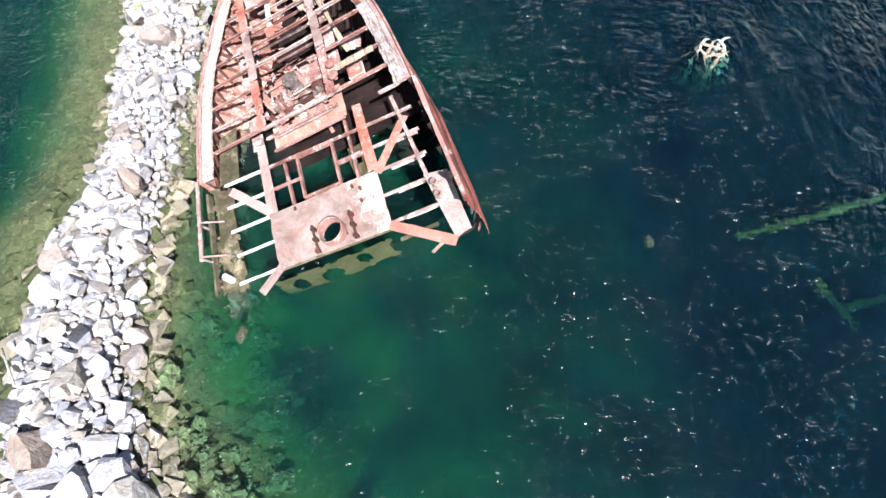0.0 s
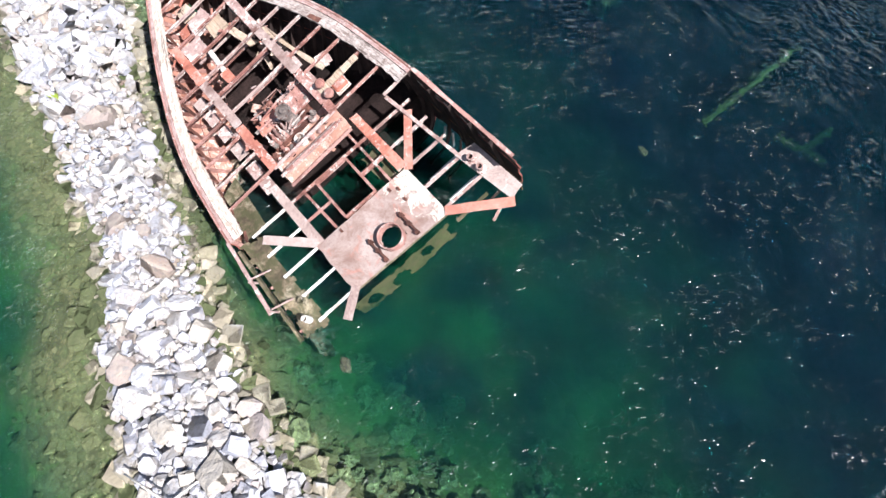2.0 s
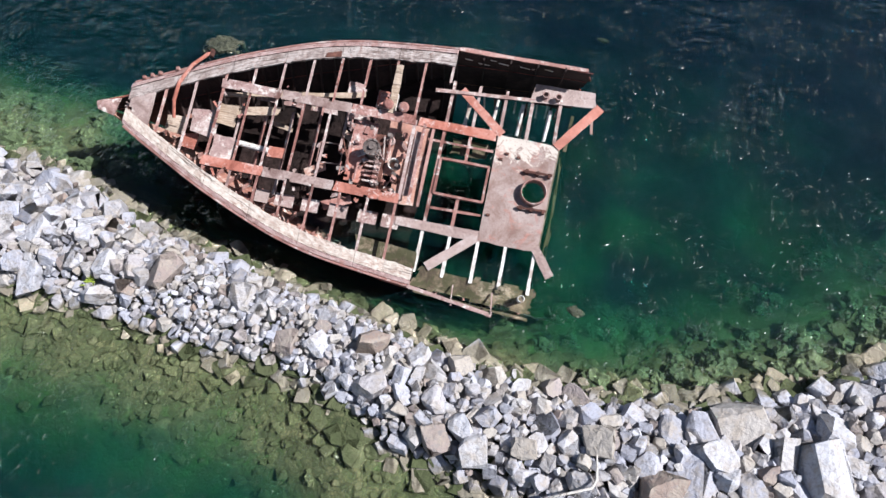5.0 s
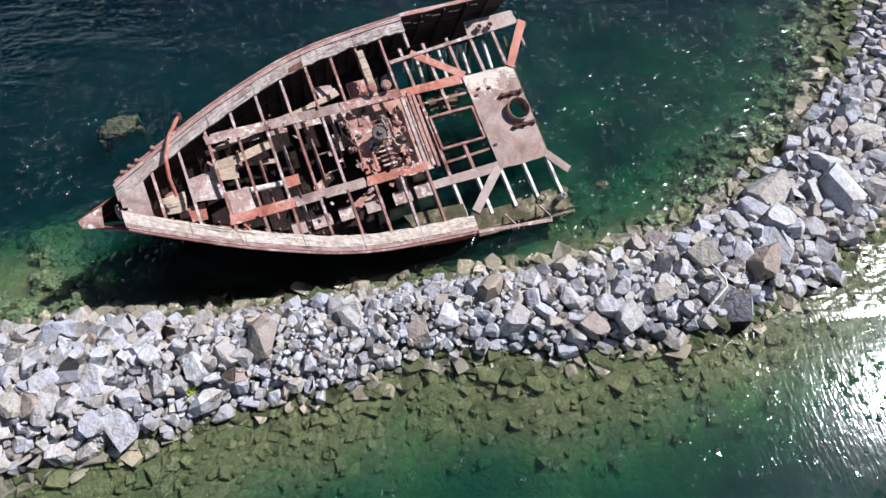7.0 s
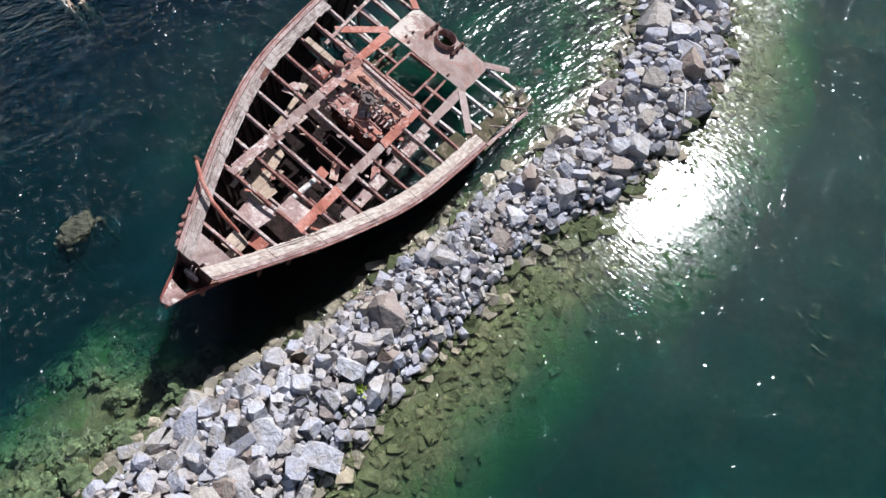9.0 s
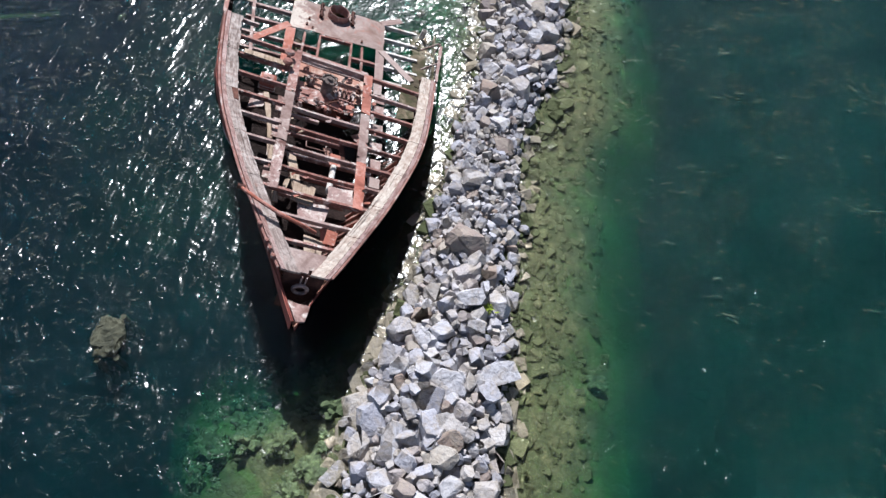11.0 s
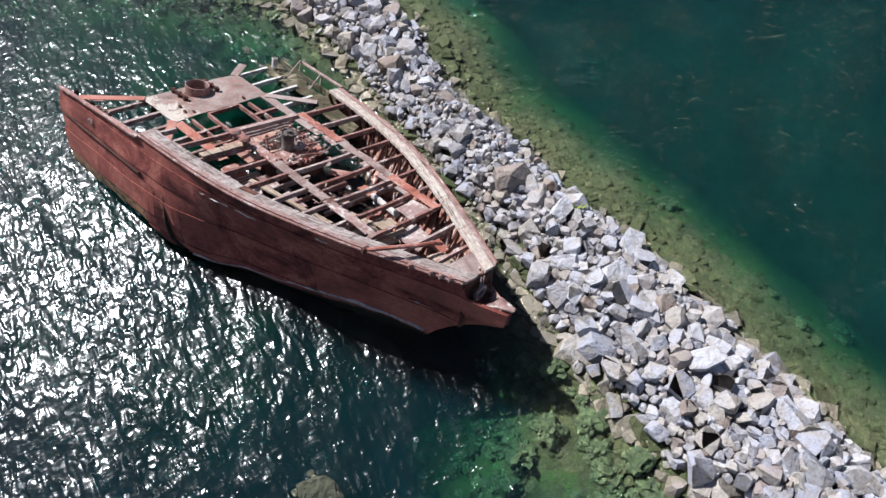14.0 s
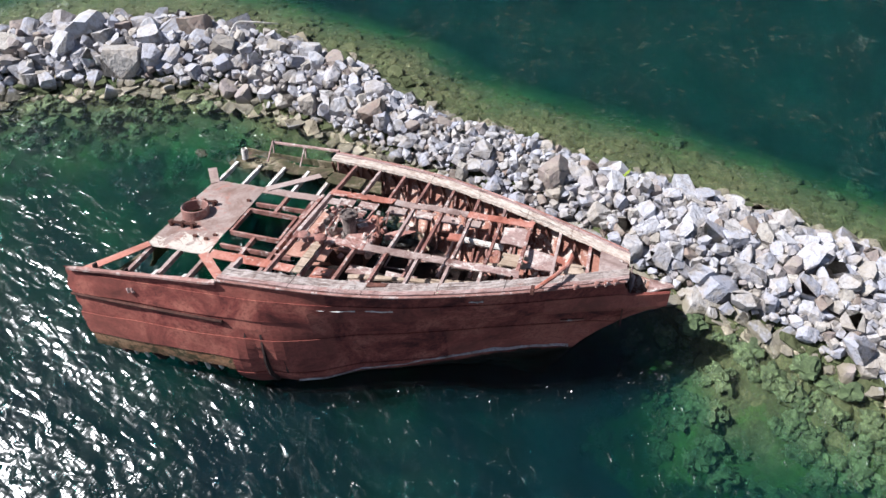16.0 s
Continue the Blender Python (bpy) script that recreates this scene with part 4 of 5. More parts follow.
# main deck aft: beams, plate, straps
for x in (-1.68, -0.86, -0.08, 0.72, 1.5):
    for y0, y1 in ((-2.9, -1.4), (1.55, 2.95)):
        bm = bmesh.new()
        angle_bar(bm, dp(x, y0), dp(x, y1), 0.09, 0.12)
        part("deck_beam", bm, PALE_PAINT if y0 > 0 else RUST_PALE, wreck)
    for y0, y1 in () if x < 0.2 else ((-1.4, 1.55),) if x > 1 else ((-1.4, -0.48), (0.65, 1.55)):
        bm = bmesh.new()
        angle_bar(bm, dp(x, y0), dp(x, y1), 0.09, 0.12)
        part("deck_beam", bm, RUST, wreck)
# high-side frame tops below the deck, painted chalky white as sunlit
for x in (-1.45, -0.62, 0.15, 0.95):
    bm = bmesh.new()
    bar(bm, dp(x, -2.75, -0.42), dp(x + 0.04, -1.75, -0.5), 0.11, 0.04, steps=5, wobble=0.15)
    part("lower_beam", bm, PALE_PAINT, wreck, "top of a lower side frame, whitened for the sun on it")
bm = bmesh.new()
ragged_plate(bm, [dp(-1.85, -1.5, 0.03), dp(-0.05, -1.5, 0.03), dp(-0.05, 1.75, 0.03), dp(-1.75, 1.75, 0.03)], 0.02, 30, 0.03, 0.05, 4, holes=[(0.27, 0.48, 0.19, 0.105)])
part("deck_plate", bm, DECK_PAINT, wreck, "large deck plate with flaking pale paint")
for y in (-1.42, 1.62):
    bm = bmesh.new()
    ragged_plate(bm, [dp(-0.06, y - 0.16, 0.035), dp(2.3, y - 0.13, 0.035), dp(2.3, y + 0.13, 0.035), dp(-0.06, y + 0.16, 0.035)], 0.02, 14, 0.08, 0.03, y)
    part("deck_stringer", bm, GREY_PAINT if y > 0 else RUST_ORANGE, wreck)
for p, q, w in (((-0.15, -1.5), (1.25, -2.65), 0.24), ((0.0, 1.65), (1.2, 2.75), 0.26), ((-1.75, -1.45), (-2.85, -2.95), 0.27), ((-1.65, 1.6), (-2.2, 2.35), 0.26)):
    bm = bmesh.new()
    bar(bm, dp(*p, 0.05), dp(*q, 0.05), w, 0.02, steps=6, wobble=0.06)
    part("diagonal_strap", bm, RUST_ORANGE if p[1] < 0 else GREY_PAINT, wreck)
bm = bmesh.new()
lathe(bm, [(0.37, 0), (0.37, 0.24), (0.35, 0.26), (0.33, 0.24), (0.33, -0.06), (0.37, -0.06), (0.37, 0)], dp(-1.33, 0.06, 0.02), 32)
part("round_coaming", bm, RUST, wreck, "rusted round hatch coaming ring")
# small square hatch
for p, q in (((0.03, -0.45), (1.43, -0.45)), ((1.43, -0.45), (1.43, 0.62)), ((1.43, 0.62), (0.03, 0.62)), ((0.03, 0.62), (0.03, -0.45))):
    bm = bmesh.new()
    bar(bm, dp(*p, 0.05), dp(*q, 0.05), 0.07, 0.12, steps=4, wobble=0.12)
    part("hatch_coaming", bm, RUST, wreck)

# high-side bulwark abaft the foredeck
bm = bmesh.new()
bar(bm, (-2.2, -rail_y(-2.2) - 0.04, bulwark_top(-2.2) + 0.03), (1.5, -rail_y(1.5) - 0.04, bulwark_top(1.5) + 0.03), 0.11, 0.05, steps=12, wobble=0.2)
part("bulwark_rail", bm, RUST, wreck, "flat rusted capping rail, eaten at the edges")
bm = bmesh.new()
tube(bm, [(x, -side(x, -0.28, 0.05), -0.28 - 0.02 * (x + 2)) for x in [-2.3 + 0.38 * i for i in range(11)]], 0.04, 6)
part("rubbing_strake", bm, RUST_DARK, wreck)
bm = bmesh.new()
tube(bm, [(-0.75 + 0.02 * i, -side(-0.75, 0.1, 0.03) - 0.03 * math.sin(i), 0.12 + 0.05 * math.cos(i * 1.4)) for i in range(8)], 0.035, 6)
part("fairlead", bm, RUST_PALE, wreck, "pale rusted oval fairlead in the bulwark")
# deck edge plates
bm = bmesh.new()
bar(bm, dp(-0.9, -2.76, 0.06), dp(2.0, -2.46, 0.12), 0.10, 0.05, steps=10, wobble=0.15)
part("deck_edge_bar", bm, RUST_PALE, wreck)
bm = bmesh.new()
ragged_plate(bm, [dp(-2.65, -3.4, 0.04), dp(-0.85, -3.3, 0.05), dp(-0.75, -2.66, 0.05), dp(-2.75, -2.95, 0.04)], 0.03, 16, 0.10, 0.07, 31)
part("deck_stringer", bm, GREY_PAINT, wreck, "white-flaked corner plate at the broken end")
bm = bmesh.new()
ragged_plate(bm, [dp(-1.95, 2.75, -0.06), dp(1.4, 2.72, -0.04), dp(1.6, 3.42, -0.04), dp(-1.9, 3.5, -0.08)], 0.03, 40, 0.08, 0.12, 12, torn=0.3)
part("deck_stringer", bm, MOSSY, wreck, "weed-covered deck edge plate at the waterline")
bm = bmesh.new()
ragged_plate(bm, [(1.5, 2.4, 0.30), (3.3, 2.25, 0.30), (3.1, 2.85, 0.32), (1.5, 3.1, 0.32)], 0.03, 16, 0.08, 0.06, 14)
part("lower_stringer", bm, MOSSY, wreck)
# twin bollards on the high side
for x in (-1.18, -1.56):
    bm = bmesh.new()
    lathe(bm, [(0.085, 0), (0.085, 0.2), (0.10, 0.21), (0.10, 0.24), (0.07, 0.24), (0.07, 0.02), (0.0, 0.02)], dp(x, -2.92, 0.05), 14)
    lathe(bm, [(0.15, 0.0), (0.14, 0.025), (0.085, 0.025)], dp(x, -2.92, 0.05), 14)
    part("bollard", bm, RUST_PALE, wreck, "short hollow mooring bollard")
bm = bmesh.new()
bar(bm, dp(-2.6, -2.8, 0.0), dp(-2.75, -2.2, -0.25), 0.07, 0.04, steps=4, wobble=0.15)
part("torn_bar", bm, RUST, wreck)
bm = bmesh.new()
bar(bm, dp(-2.1, -2.6, -0.15), dp(-2.05, -1.5, -0.3), 0.09, 0.05, steps=5, wobble=0.15)
part("torn_bar", bm, MOSSY, wreck)
# port rail remains
bm = bmesh.new()
bar(bm, (1.55, 3.42, 0.86), (-0.8, 3.72, 0.66), 0.10, 0.05, steps=8, wobble=0.2)
part("bulwark_rail", bm, RUST_PALE, wreck, "bent strip of the lost bulwark")
bm = bmesh.new()
bar(bm, (1.4, 3.46, 0.40), (-1.8, 3.66, 0.26), 0.07, 0.2, steps=8, wobble=0.2)
part("sheer_strake", bm, MOSSY, wreck)
for x in (0.35, -0.74):
    bm = bmesh.new()
    bar(bm, (x, 3.6, 0.74), (x + 0.03, 3.1, 0.26), 0.05, 0.03, up=(1, 0, 0), steps=3, wobble=0.2)
    bar(bm, (x - 0.02, 3.66, 0.72), (x, 3.6, 0.28), 0.05, 0.04, up=(1, 0, 0), steps=3, wobble=0.2)
    part("stanchion", bm, RUST_PALE, wreck)
bm = bmesh.new()
lathe(bm, [(0.10, 0), (0.10, 0.32), (0.085, 0.34), (0.07, 0.32), (0.07, 0.0)], dp(-1.5, 3.12, 0.02), 16)
part("vent_pipe", bm, PALE_PAINT, wreck, "white-painted open vent pipe")
bm = bmesh.new()
lathe(bm, [(0.11, 0), (0.11, 0.06), (0.08, 0.06), (0.08, 0.0)], dp(-0.95, 2.95, 0.05), 14)
part("vent_pipe", bm, MOSSY, wreck, "stump of a weeded vent pipe")
# cleats beside the round hatch
for y in (-0.52, 0.57):
    bm = bmesh.new()
    bar(bm, dp(-0.95, y, 0.15), dp(-1.78, y - 0.04, 0.15), 0.06, 0.05, steps=6, wobble=0.2)
    for x in (-1.05, -1.36, -1.7):
        box(bm, x - 0.04, x + 0.04, y - 0.07, y + 0.05, deck_z(x, y), deck_z(x, y) + 0.16)
    part("hinge_bar", bm, RUST_DARK, wreck)
for x, y in ((-0.25, -0.75), (-0.4, -0.95), (-0.2, 0.95), (-0.75, -0.9)):
    bm = bmesh.new()
    box(bm, x - 0.05, x + 0.05, y - 0.03, y + 0.03, deck_z(x, y) + 0.02, deck_z(x, y) + 0.09)
    part("lug", bm, RUST_DARK, wreck)
# pierced floor plate below the broken edge, hung with weed
bm = bmesh.new()
ragged_plate(bm, [(-1.93, 2.1, -0.10), (-1.95, -2.3, -0.5), (-2.1, -2.3, -1.2), (-2.1, 2.1, -0.95)], 0.02, 60, 0.04, 0.06, 41, torn=0.3,
             holes=[(0.12, 0.6, 0.05, 0.36), (0.33, 0.62, 0.07, 0.34), (0.56, 0.45, 0.045, 0.27), (0.80, 0.5, 0.075, 0.42), (0.97, 0.85, 0.07, 0.5)])
part("pierced_floor_plate", bm, SLIMED, wreck, "weeded frame plate with round lightening holes")
bm = bmesh.new()
angle_bar(bm, dp(-1.85, -1.5, 0.0), dp(-1.75, 1.75, 0.0), 0.07, 0.12)
part("deck_beam", bm, MOSSY, wreck)

# carlings between hatch and break of the foredeck
for p, q in (((0.0, -0.95), (2.0, -0.95)), ((0.0, 1.0), (1.45, 1.05)), ((0.72, -0.45), (0.72, -1.35))):
    bm = bmesh.new()
    angle_bar(bm, dp(*p, -0.01), dp(*q, -0.01), 0.07, 0.1)
    part("carling", bm, RUST, wreck)
bm = bmesh.new()
ragged_plate(bm, [dp(0.1, -1.2, -0.25), dp(1.3, -1.25, -0.25), dp(1.3, -0.7, -0.3), dp(0.1, -0.75, -0.3)], 0.03, 12, 0.35, 0.1, 51, holes=[(0.5, 0.5, 0.1, 0.3)])
part("hanging_plate", bm, MOSSY, wreck)
# break of the foredeck: twin beams and a pale plate
for x, z in ((1.78, 0.30), (2.02, 0.62), (2.28, FORE_Z)):
    bm = bmesh.new()
    angle_bar(bm, (x, -1.15, z), (x, 1.15, z), 0.09, 0.12)
    part("break_beam", bm, RUST if z < 0.7 else RUST_PALE, wreck)
bm = bmesh.new()
ragged_plate(bm, [(1.9, -1.2, 0.16), (3.05, -1.2, 0.16), (3.05, 1.15, 0.16), (1.9, 1.15, 0.16)], 0.025, 22, 0.05, 0.06, 61, holes=[(0.7, 0.2, 0.16, 0.05), (0.75, 0.75, 0.2, 0.06)])
part("engine_flat", bm, INNER, wreck, "pale rusted plate beside the engine")
bm = bmesh.new()
ragged_plate(bm, [(2.06, -0.95, 0.44), (2.24, -0.95, 0.44), (2.24, 0.95, 0.44), (2.06, 0.95, 0.44)], 0.04, 20, 0.10, 0.03, 62)
part("coaming_plank", bm, RUST_PALE, wreck)

# the main deck's stringers run on below the foredeck, in patches
for x, w in ((2.45, 0.5), (3.1, 0.55), (3.95, 0.55), (4.75, 0.5), (5.5, 0.55), (6.15, 0.4)):
    bm = bmesh.new()
    ragged_plate(bm, [(x - w / 2, 1.5, 0.16), (x + w / 2, 1.5, 0.16), (x + w / 2, 1.88, 0.18), (x - w / 2, 1.88, 0.18)], 0.02, 6, 0.12, 0.03, x)
    part("stringer_plate", bm, RUST_PALE if rng.random() < 0.6 else GREY_PAINT, wreck)
for x, w in ((4.0, 0.7), (5.0, 0.8), (5.9, 0.6), (6.7, 0.6)):
    bm = bmesh.new()
    ragged_plate(bm, [(x - w / 2, -1.4, 0.12), (x + w / 2, -1.4, 0.12), (x + w / 2, -1.05, 0.12), (x - w / 2, -1.05, 0.12)], 0.02, 6, 0.15, 0.03, x + 20)
    part("stringer_plate", bm, RUST_PALE, wreck)
# lower beams seen between the upper ones
for k, x in enumerate((4.3, 5.05, 5.85, 6.6, 7.35)):
    bm = bmesh.new()
    y0, y1 = ((-1.3, -0.1), (-1.3, 0.6), (-0.9, 1.6), (-0.7, 1.4), (-0.9, 0.9))[k]
    angle_bar(bm, (x, y0, 0.12), (x, y1, 0.14), 0.08, 0.1)
    part("lower_beam", bm, RUST if k % 2 else RUST_PALE, wreck)
bm = bmesh.new()
bar(bm, (7.9, -0.95, 0.34), (3.9, -1.75, 0.30), 0.14, 0.05, steps=12, wobble=0.3)
part("loose_plank", bm, PLANK, wreck, "long pale plank on the lower beams")
bm = bmesh.new()
ragged_plate(bm, [(6.1, -0.9, 0.42), (7.6, -0.55, 0.50), (7.5, -0.33, 0.50), (6.2, -0.62, 0.42)], 0.05, 12, 0.15, 0.04, 71)
part("loose_plank", bm, PLANK, wreck, "yellowed plank fallen across the beams")
for c, mat in (([(7.25, -0.62, 0.58), (7.9, -0.62, 0.56), (7.95, 0.0, 0.55), (7.25, 0.02, 0.58)], PLANK), ([(7.7, -0.42, 0.52), (8.6, -0.33, 0.50), (8.5, 0.33, 0.48), (7.75, 0.45, 0.50)], RUST_PALE),
               ([(7.1, 0.32, 0.60), (7.75, 0.30, 0.60), (7.7, 1.05, 0.66), (7.1, 1.0, 0.66)], RUST_PALE), ([(8.7, -0.1, 0.30), (9.3, -0.05, 0.30), (9.3, 0.40, 0.28), (8.75, 0.45, 0.28)], PLANK),
               ([(8.3, 0.30, 0.25), (8.8, 0.35, 0.2), (8.75, 0.75, 0.2), (8.35, 0.8, 0.25)], RUST_ORANGE)):
    bm = bmesh.new()
    ragged_plate(bm, c, 0.025, 10, 0.18, 0.08, c[0][0] * 3)
    part("foredeck_plate", bm, mat, wreck)
bm = bmesh.new()
ragged_plate(bm, [(9.55, -0.75, FORE_Z + 0.03), (10.2, -0.42, FORE_Z + 0.03), (10.2, 0.42, FORE_Z + 0.03), (9.55, 0.75, FORE_Z + 0.03)], 0.04, 12, 0.04, 0.04, 81, holes=[(0.85, 0.62, 0.10, 0.09)])
part("bow_plate", bm, GREY_PAINT, wreck, "weathered plate across the blunt bow")
bm = bmesh.new()
ragged_plate(bm, [(10.2, -0.5, FORE_Z), (10.2, 0.5, FORE_Z), (10.3, 0.42, -0.7), (10.3, -0.42, -0.7)], 0.02, 10, 0.04, 0.05, 82)
part("bow_bulkhead", bm, RUST_DARK, wreck)
bm = bmesh.new()
ragged_plate(bm, [(10.72, -0.26, 0.36), (11.36, -0.02, 0.40), (11.28, 0.2, 0.36), (10.8, 0.3, 0.34)], 0.03, 8, 0.15, 0.1, 83)
part("stem_plate", bm, RUST_PALE, wreck, "bleached pink tip of the torn stem")
bm = bmesh.new()
tube(bm, [(10.36 + 0.02 * math.sin(a), 0.0 + 0.17 * math.cos(a), 0.3 + 0.2 * math.sin(a)) for a in [k * 2 * math.pi / 12 for k in range(13)]], 0.05, 6)
for y in (-0.05, 0.06):
    tube(bm, [(10.3, y, FORE_Z), (10.34, y, 0.46)], 0.02, 5)
part("hawse_ring", bm, RUST_PALE, wreck, "torn hawse ring hanging from the bow")
bm = bmesh.new()
tube(bm, [(8.24, -1.86, 0.98), (8.32, -1.78, 1.0), (8.62, -1.36, 1.08), (8.86, -0.8, 1.06), (8.92, -0.3, 0.95), (8.9, 0.12, 0.74)], [0.03, 0.05, 0.05, 0.055, 0.05, 0.045], 8)
part("davit", bm, RUST_ORANGE, wreck, "bent rusted davit bar lying over the rail")
bm = bmesh.new()
box(bm, 8.18, 8.26, -1.95, -1.75, 0.9, 1.02)
part("davit_hook", bm, RUST_DARK, wreck)
for x in (9.95, 9.75, 9.55, 9.1):
    bm = bmesh.new()
    lathe(bm, [(0.0, 0.14), (0.05, 0.13), (0.06, 0.08), (0.035, 0.05), (0.035, 0.0)], (x, -rail_y(x) - 0.05, FORE_Z), 10)
    part("rail_knob", bm, RUST, wreck)
# mooring hole torn in the covering board: a dark plate for its shade
bm = bmesh.new()
ragged_plate(bm, [(4.7, -2.52, FORE_Z + 0.066), (5.15, -2.42, FORE_Z + 0.066), (5.12, -2.56, FORE_Z + 0.066), (4.7, -2.7, FORE_Z + 0.066)], 0.01, 6, 0.3, 0.0, 91)
part("rotten_patch", bm, RUST_DARK, wreck)
# brackets from the beams to the ribs on the low side, dark to draw rib shadows too
for x in BEAMS[:10]:
    y = rail_y(x) - 0.05
    for dx in (0.0, 0.36):
        bm = bmesh.new()
        bar(bm, (x + dx, y - 0.45, FORE_Z - 0.06), (x + dx + (0.3 if dx else 0.0), side(x, -0.05) - 0.06, -0.1), 0.085, 0.03, up=(1, 0, 0), steps=3, wobble=0.2)
        part("bracket", bm, RUST_DARK, wreck)

# ---- the engine in its well ----
def engine_block():
    bm = bmesh.new()
    box(bm, 2.95, 3.85, -0.72, 0.85, -0.3, 0.25)
    bmesh.ops.bevel(bm, geom=bm.edges[:], offset=0.04, segments=2, affect="EDGES")
    eng = part("engine", bm, RUST_DARK, wreck, "seized rusty engine in its open well")
    bm = bmesh.new()
    ragged_plate(bm, [(3.3, -0.95, 0.42), (4.0, -0.95, 0.42), (4.0, -0.1, 0.42), (3.3, -0.1, 0.42)], 0.03, 10, 0.12, 0.05, 7)
    part("bed_plate", bm, RUST, eng)
    bm = bmesh.new()
    lathe(bm, [(0.0, 1.02), (0.07, 1.02), (0.09, 0.95), (0.18, 0.93), (0.19, 0.97), (0.24, 0.97), (0.24, 0.9), (0.17, 0.88), (0.17, 0.4), (0.22, 0.38), (0.22, 0.25)], (3.28, -0.09, 0), 28)
    part("drum", bm, IRON, eng, "greyed round drum with flanged cover")
    for a in range(8):
        bm = bmesh.new()
        lathe(bm, [(0.0, 0.03), (0.016, 0.03), (0.016, 0.0)], (3.28 + 0.215 * math.cos(a * 0.785), -0.09 + 0.215 * math.sin(a * 0.785), 0.97), 6)
        part("bolt", bm, RUST_DARK, eng)
    for k in range(5):
        y = 0.2 + 0.14 * k
        bm = bmesh.new()
        lathe(bm, [(0.0, 0.62), (0.05, 0.62), (0.06, 0.5), (0.09, 0.48), (0.09, 0.24)], (3.12, y, 0), 10)
        box(bm, 3.0, 3.42, y - 0.025, y + 0.025, 0.50, 0.56)
        part("valve_gear", bm, RUST if k % 2 else RUST_PALE, eng)
    for pts in ([(3.5, 0.2, 0.25), (3.5, 0.2, 0.55), (3.62, 0.35, 0.62), (3.62, 0.8, 0.6)], [(3.0, -0.5, 0.3), (2.85, -0.5, 0.62), (2.85, 0.1, 0.66)], [(3.75, -0.3, 0.3), (3.95, -0.2, 0.6), (3.95, 0.6, 0.45)]):
        bm = bmesh.new()
        tube(bm, pts, 0.035, 7)
        part("engine_pipe", bm, RUST, eng)
    bm = bmesh.new()
    lathe(bm, [(0.10, 0), (0.13, 0.02), (0.13, 0.1), (0.09, 0.14), (0.05, 0.10), (0.0, 0.10)], (2.9, -0.55, 0.25), 16)
    part("pump_cover", bm, RUST_PALE, eng)
    return eng


eng = engine_block()
bm = bmesh.new()
box(bm, 3.0, 3.55, -2.0, -1.55, 0.0, 0.26)
bmesh.ops.bevel(bm, geom=bm.edges[:], offset=0.03, segments=2, affect="EDGES")
tank = part("tank", bm, RUST_ORANGE, wreck, "squat rusted tank beside the engine")
for z in (0.07, 0.16):
    bm = bmesh.new()
    box(bm, 2.985, 3.565, -2.015, -1.535, z, z + 0.025)
    part("hoop", bm, PALE_PAINT, tank)
bm = bmesh.new()
ragged_plate(bm, [(3.06, -1.95, 0.285), (3.5, -1.92, 0.30), (3.48, -1.6, 0.29), (3.08, -1.62, 0.28)], 0.02, 8, 0.2, 0.05, 33, holes=[(0.5, 0.5, 0.2, 0.22)])
part("lid", bm, RUST, tank)
bm = bmesh.new()
bar(bm, (3.0, -1.2, FORE_Z + 0.045), (3.02, -2.62, FORE_Z + 0.05), 0.2, 0.035, steps=8, wobble=0.12)
part("cross_plank", bm, PLANK, wreck, "pale broad plank over a beam")
bm = bmesh.new()
ragged_plate(bm, [(3.5, -0.4, 0.42), (3.95, -0.4, 0.42), (3.95, 0.85, 0.42), (3.5, 0.85, 0.42)], 0.03, 14, 0.15, 0.04, 27, torn=0.1)
part("orange_plate", bm, RUST_ORANGE, wreck, "bright orange rusted plate forward of the engine")
bm = bmesh.new()
ragged_plate(bm, [(3.9, -2.1, 0.1), (4.5, -2.2, 0.06), (4.45, -1.75, 0.2), (3.95, -1.65, 0.24)], 0.025, 8, 0.25, 0.1, 28, torn=0.2)
part("crumpled_plate", bm, RUST_PALE, wreck)
# twisted fittings strewn round the engine
for k in range(44):
    x, y = rng.uniform(2.35, 4.15), rng.uniform(-1.15, 1.05)
    z = 0.3 + rng.uniform(0.0, 0.35)
    bm = bmesh.new()
    kind = rng.random()
    if kind < 0.45:
        a = rng.uniform(0, 3.14)
        u, v = Vector((math.cos(a), math.sin(a), rng.uniform(-0.3, 0.3))) * rng.uniform(0.1, 0.3), Vector((-math.sin(a), math.cos(a), rng.uniform(-0.3, 0.3))) * rng.uniform(0.06, 0.18)
        c = Vector((x, y, z))
        ragged_plate(bm, [c, c + u, c + u + v, c + v], 0.03, 4, 0.3, 0.05, k + 300)
    elif kind < 0.75:
        lathe(bm, [(0.0, 0.16), (0.05, 0.16), (0.06, 0.08), (0.09, 0.07), (0.09, 0.0)], (x, y, z - 0.1), 9, (rng.uniform(-0.4, 0.4), rng.uniform(-0.4, 0.4), 1))
    else:
        tube(bm, [(x, y, z), (x + rng.uniform(-0.3, 0.3), y + rng.uniform(-0.3, 0.3), z + rng.uniform(0.0, 0.2)), (x + rng.uniform(-0.4, 0.4), y + rng.uniform(-0.4, 0.4), z)], 0.022, 6)
    part("fitting", bm, rng.choice((RUST, RUST_PALE, RUST_DARK, RUST, RUST_PALE, IRON)), eng)
bm = bmesh.new()
lathe(bm, [(0.16, -0.1), (0.16, 0.2), (0.175, 0.22), (0.16, 0.24), (0.13, 0.22), (0.13, -0.08), (0.0, -0.08)], (2.68, 0.1, 0.16), 20)
part("vent_drum", bm, PALE_PAINT, wreck, "white-painted open drum")
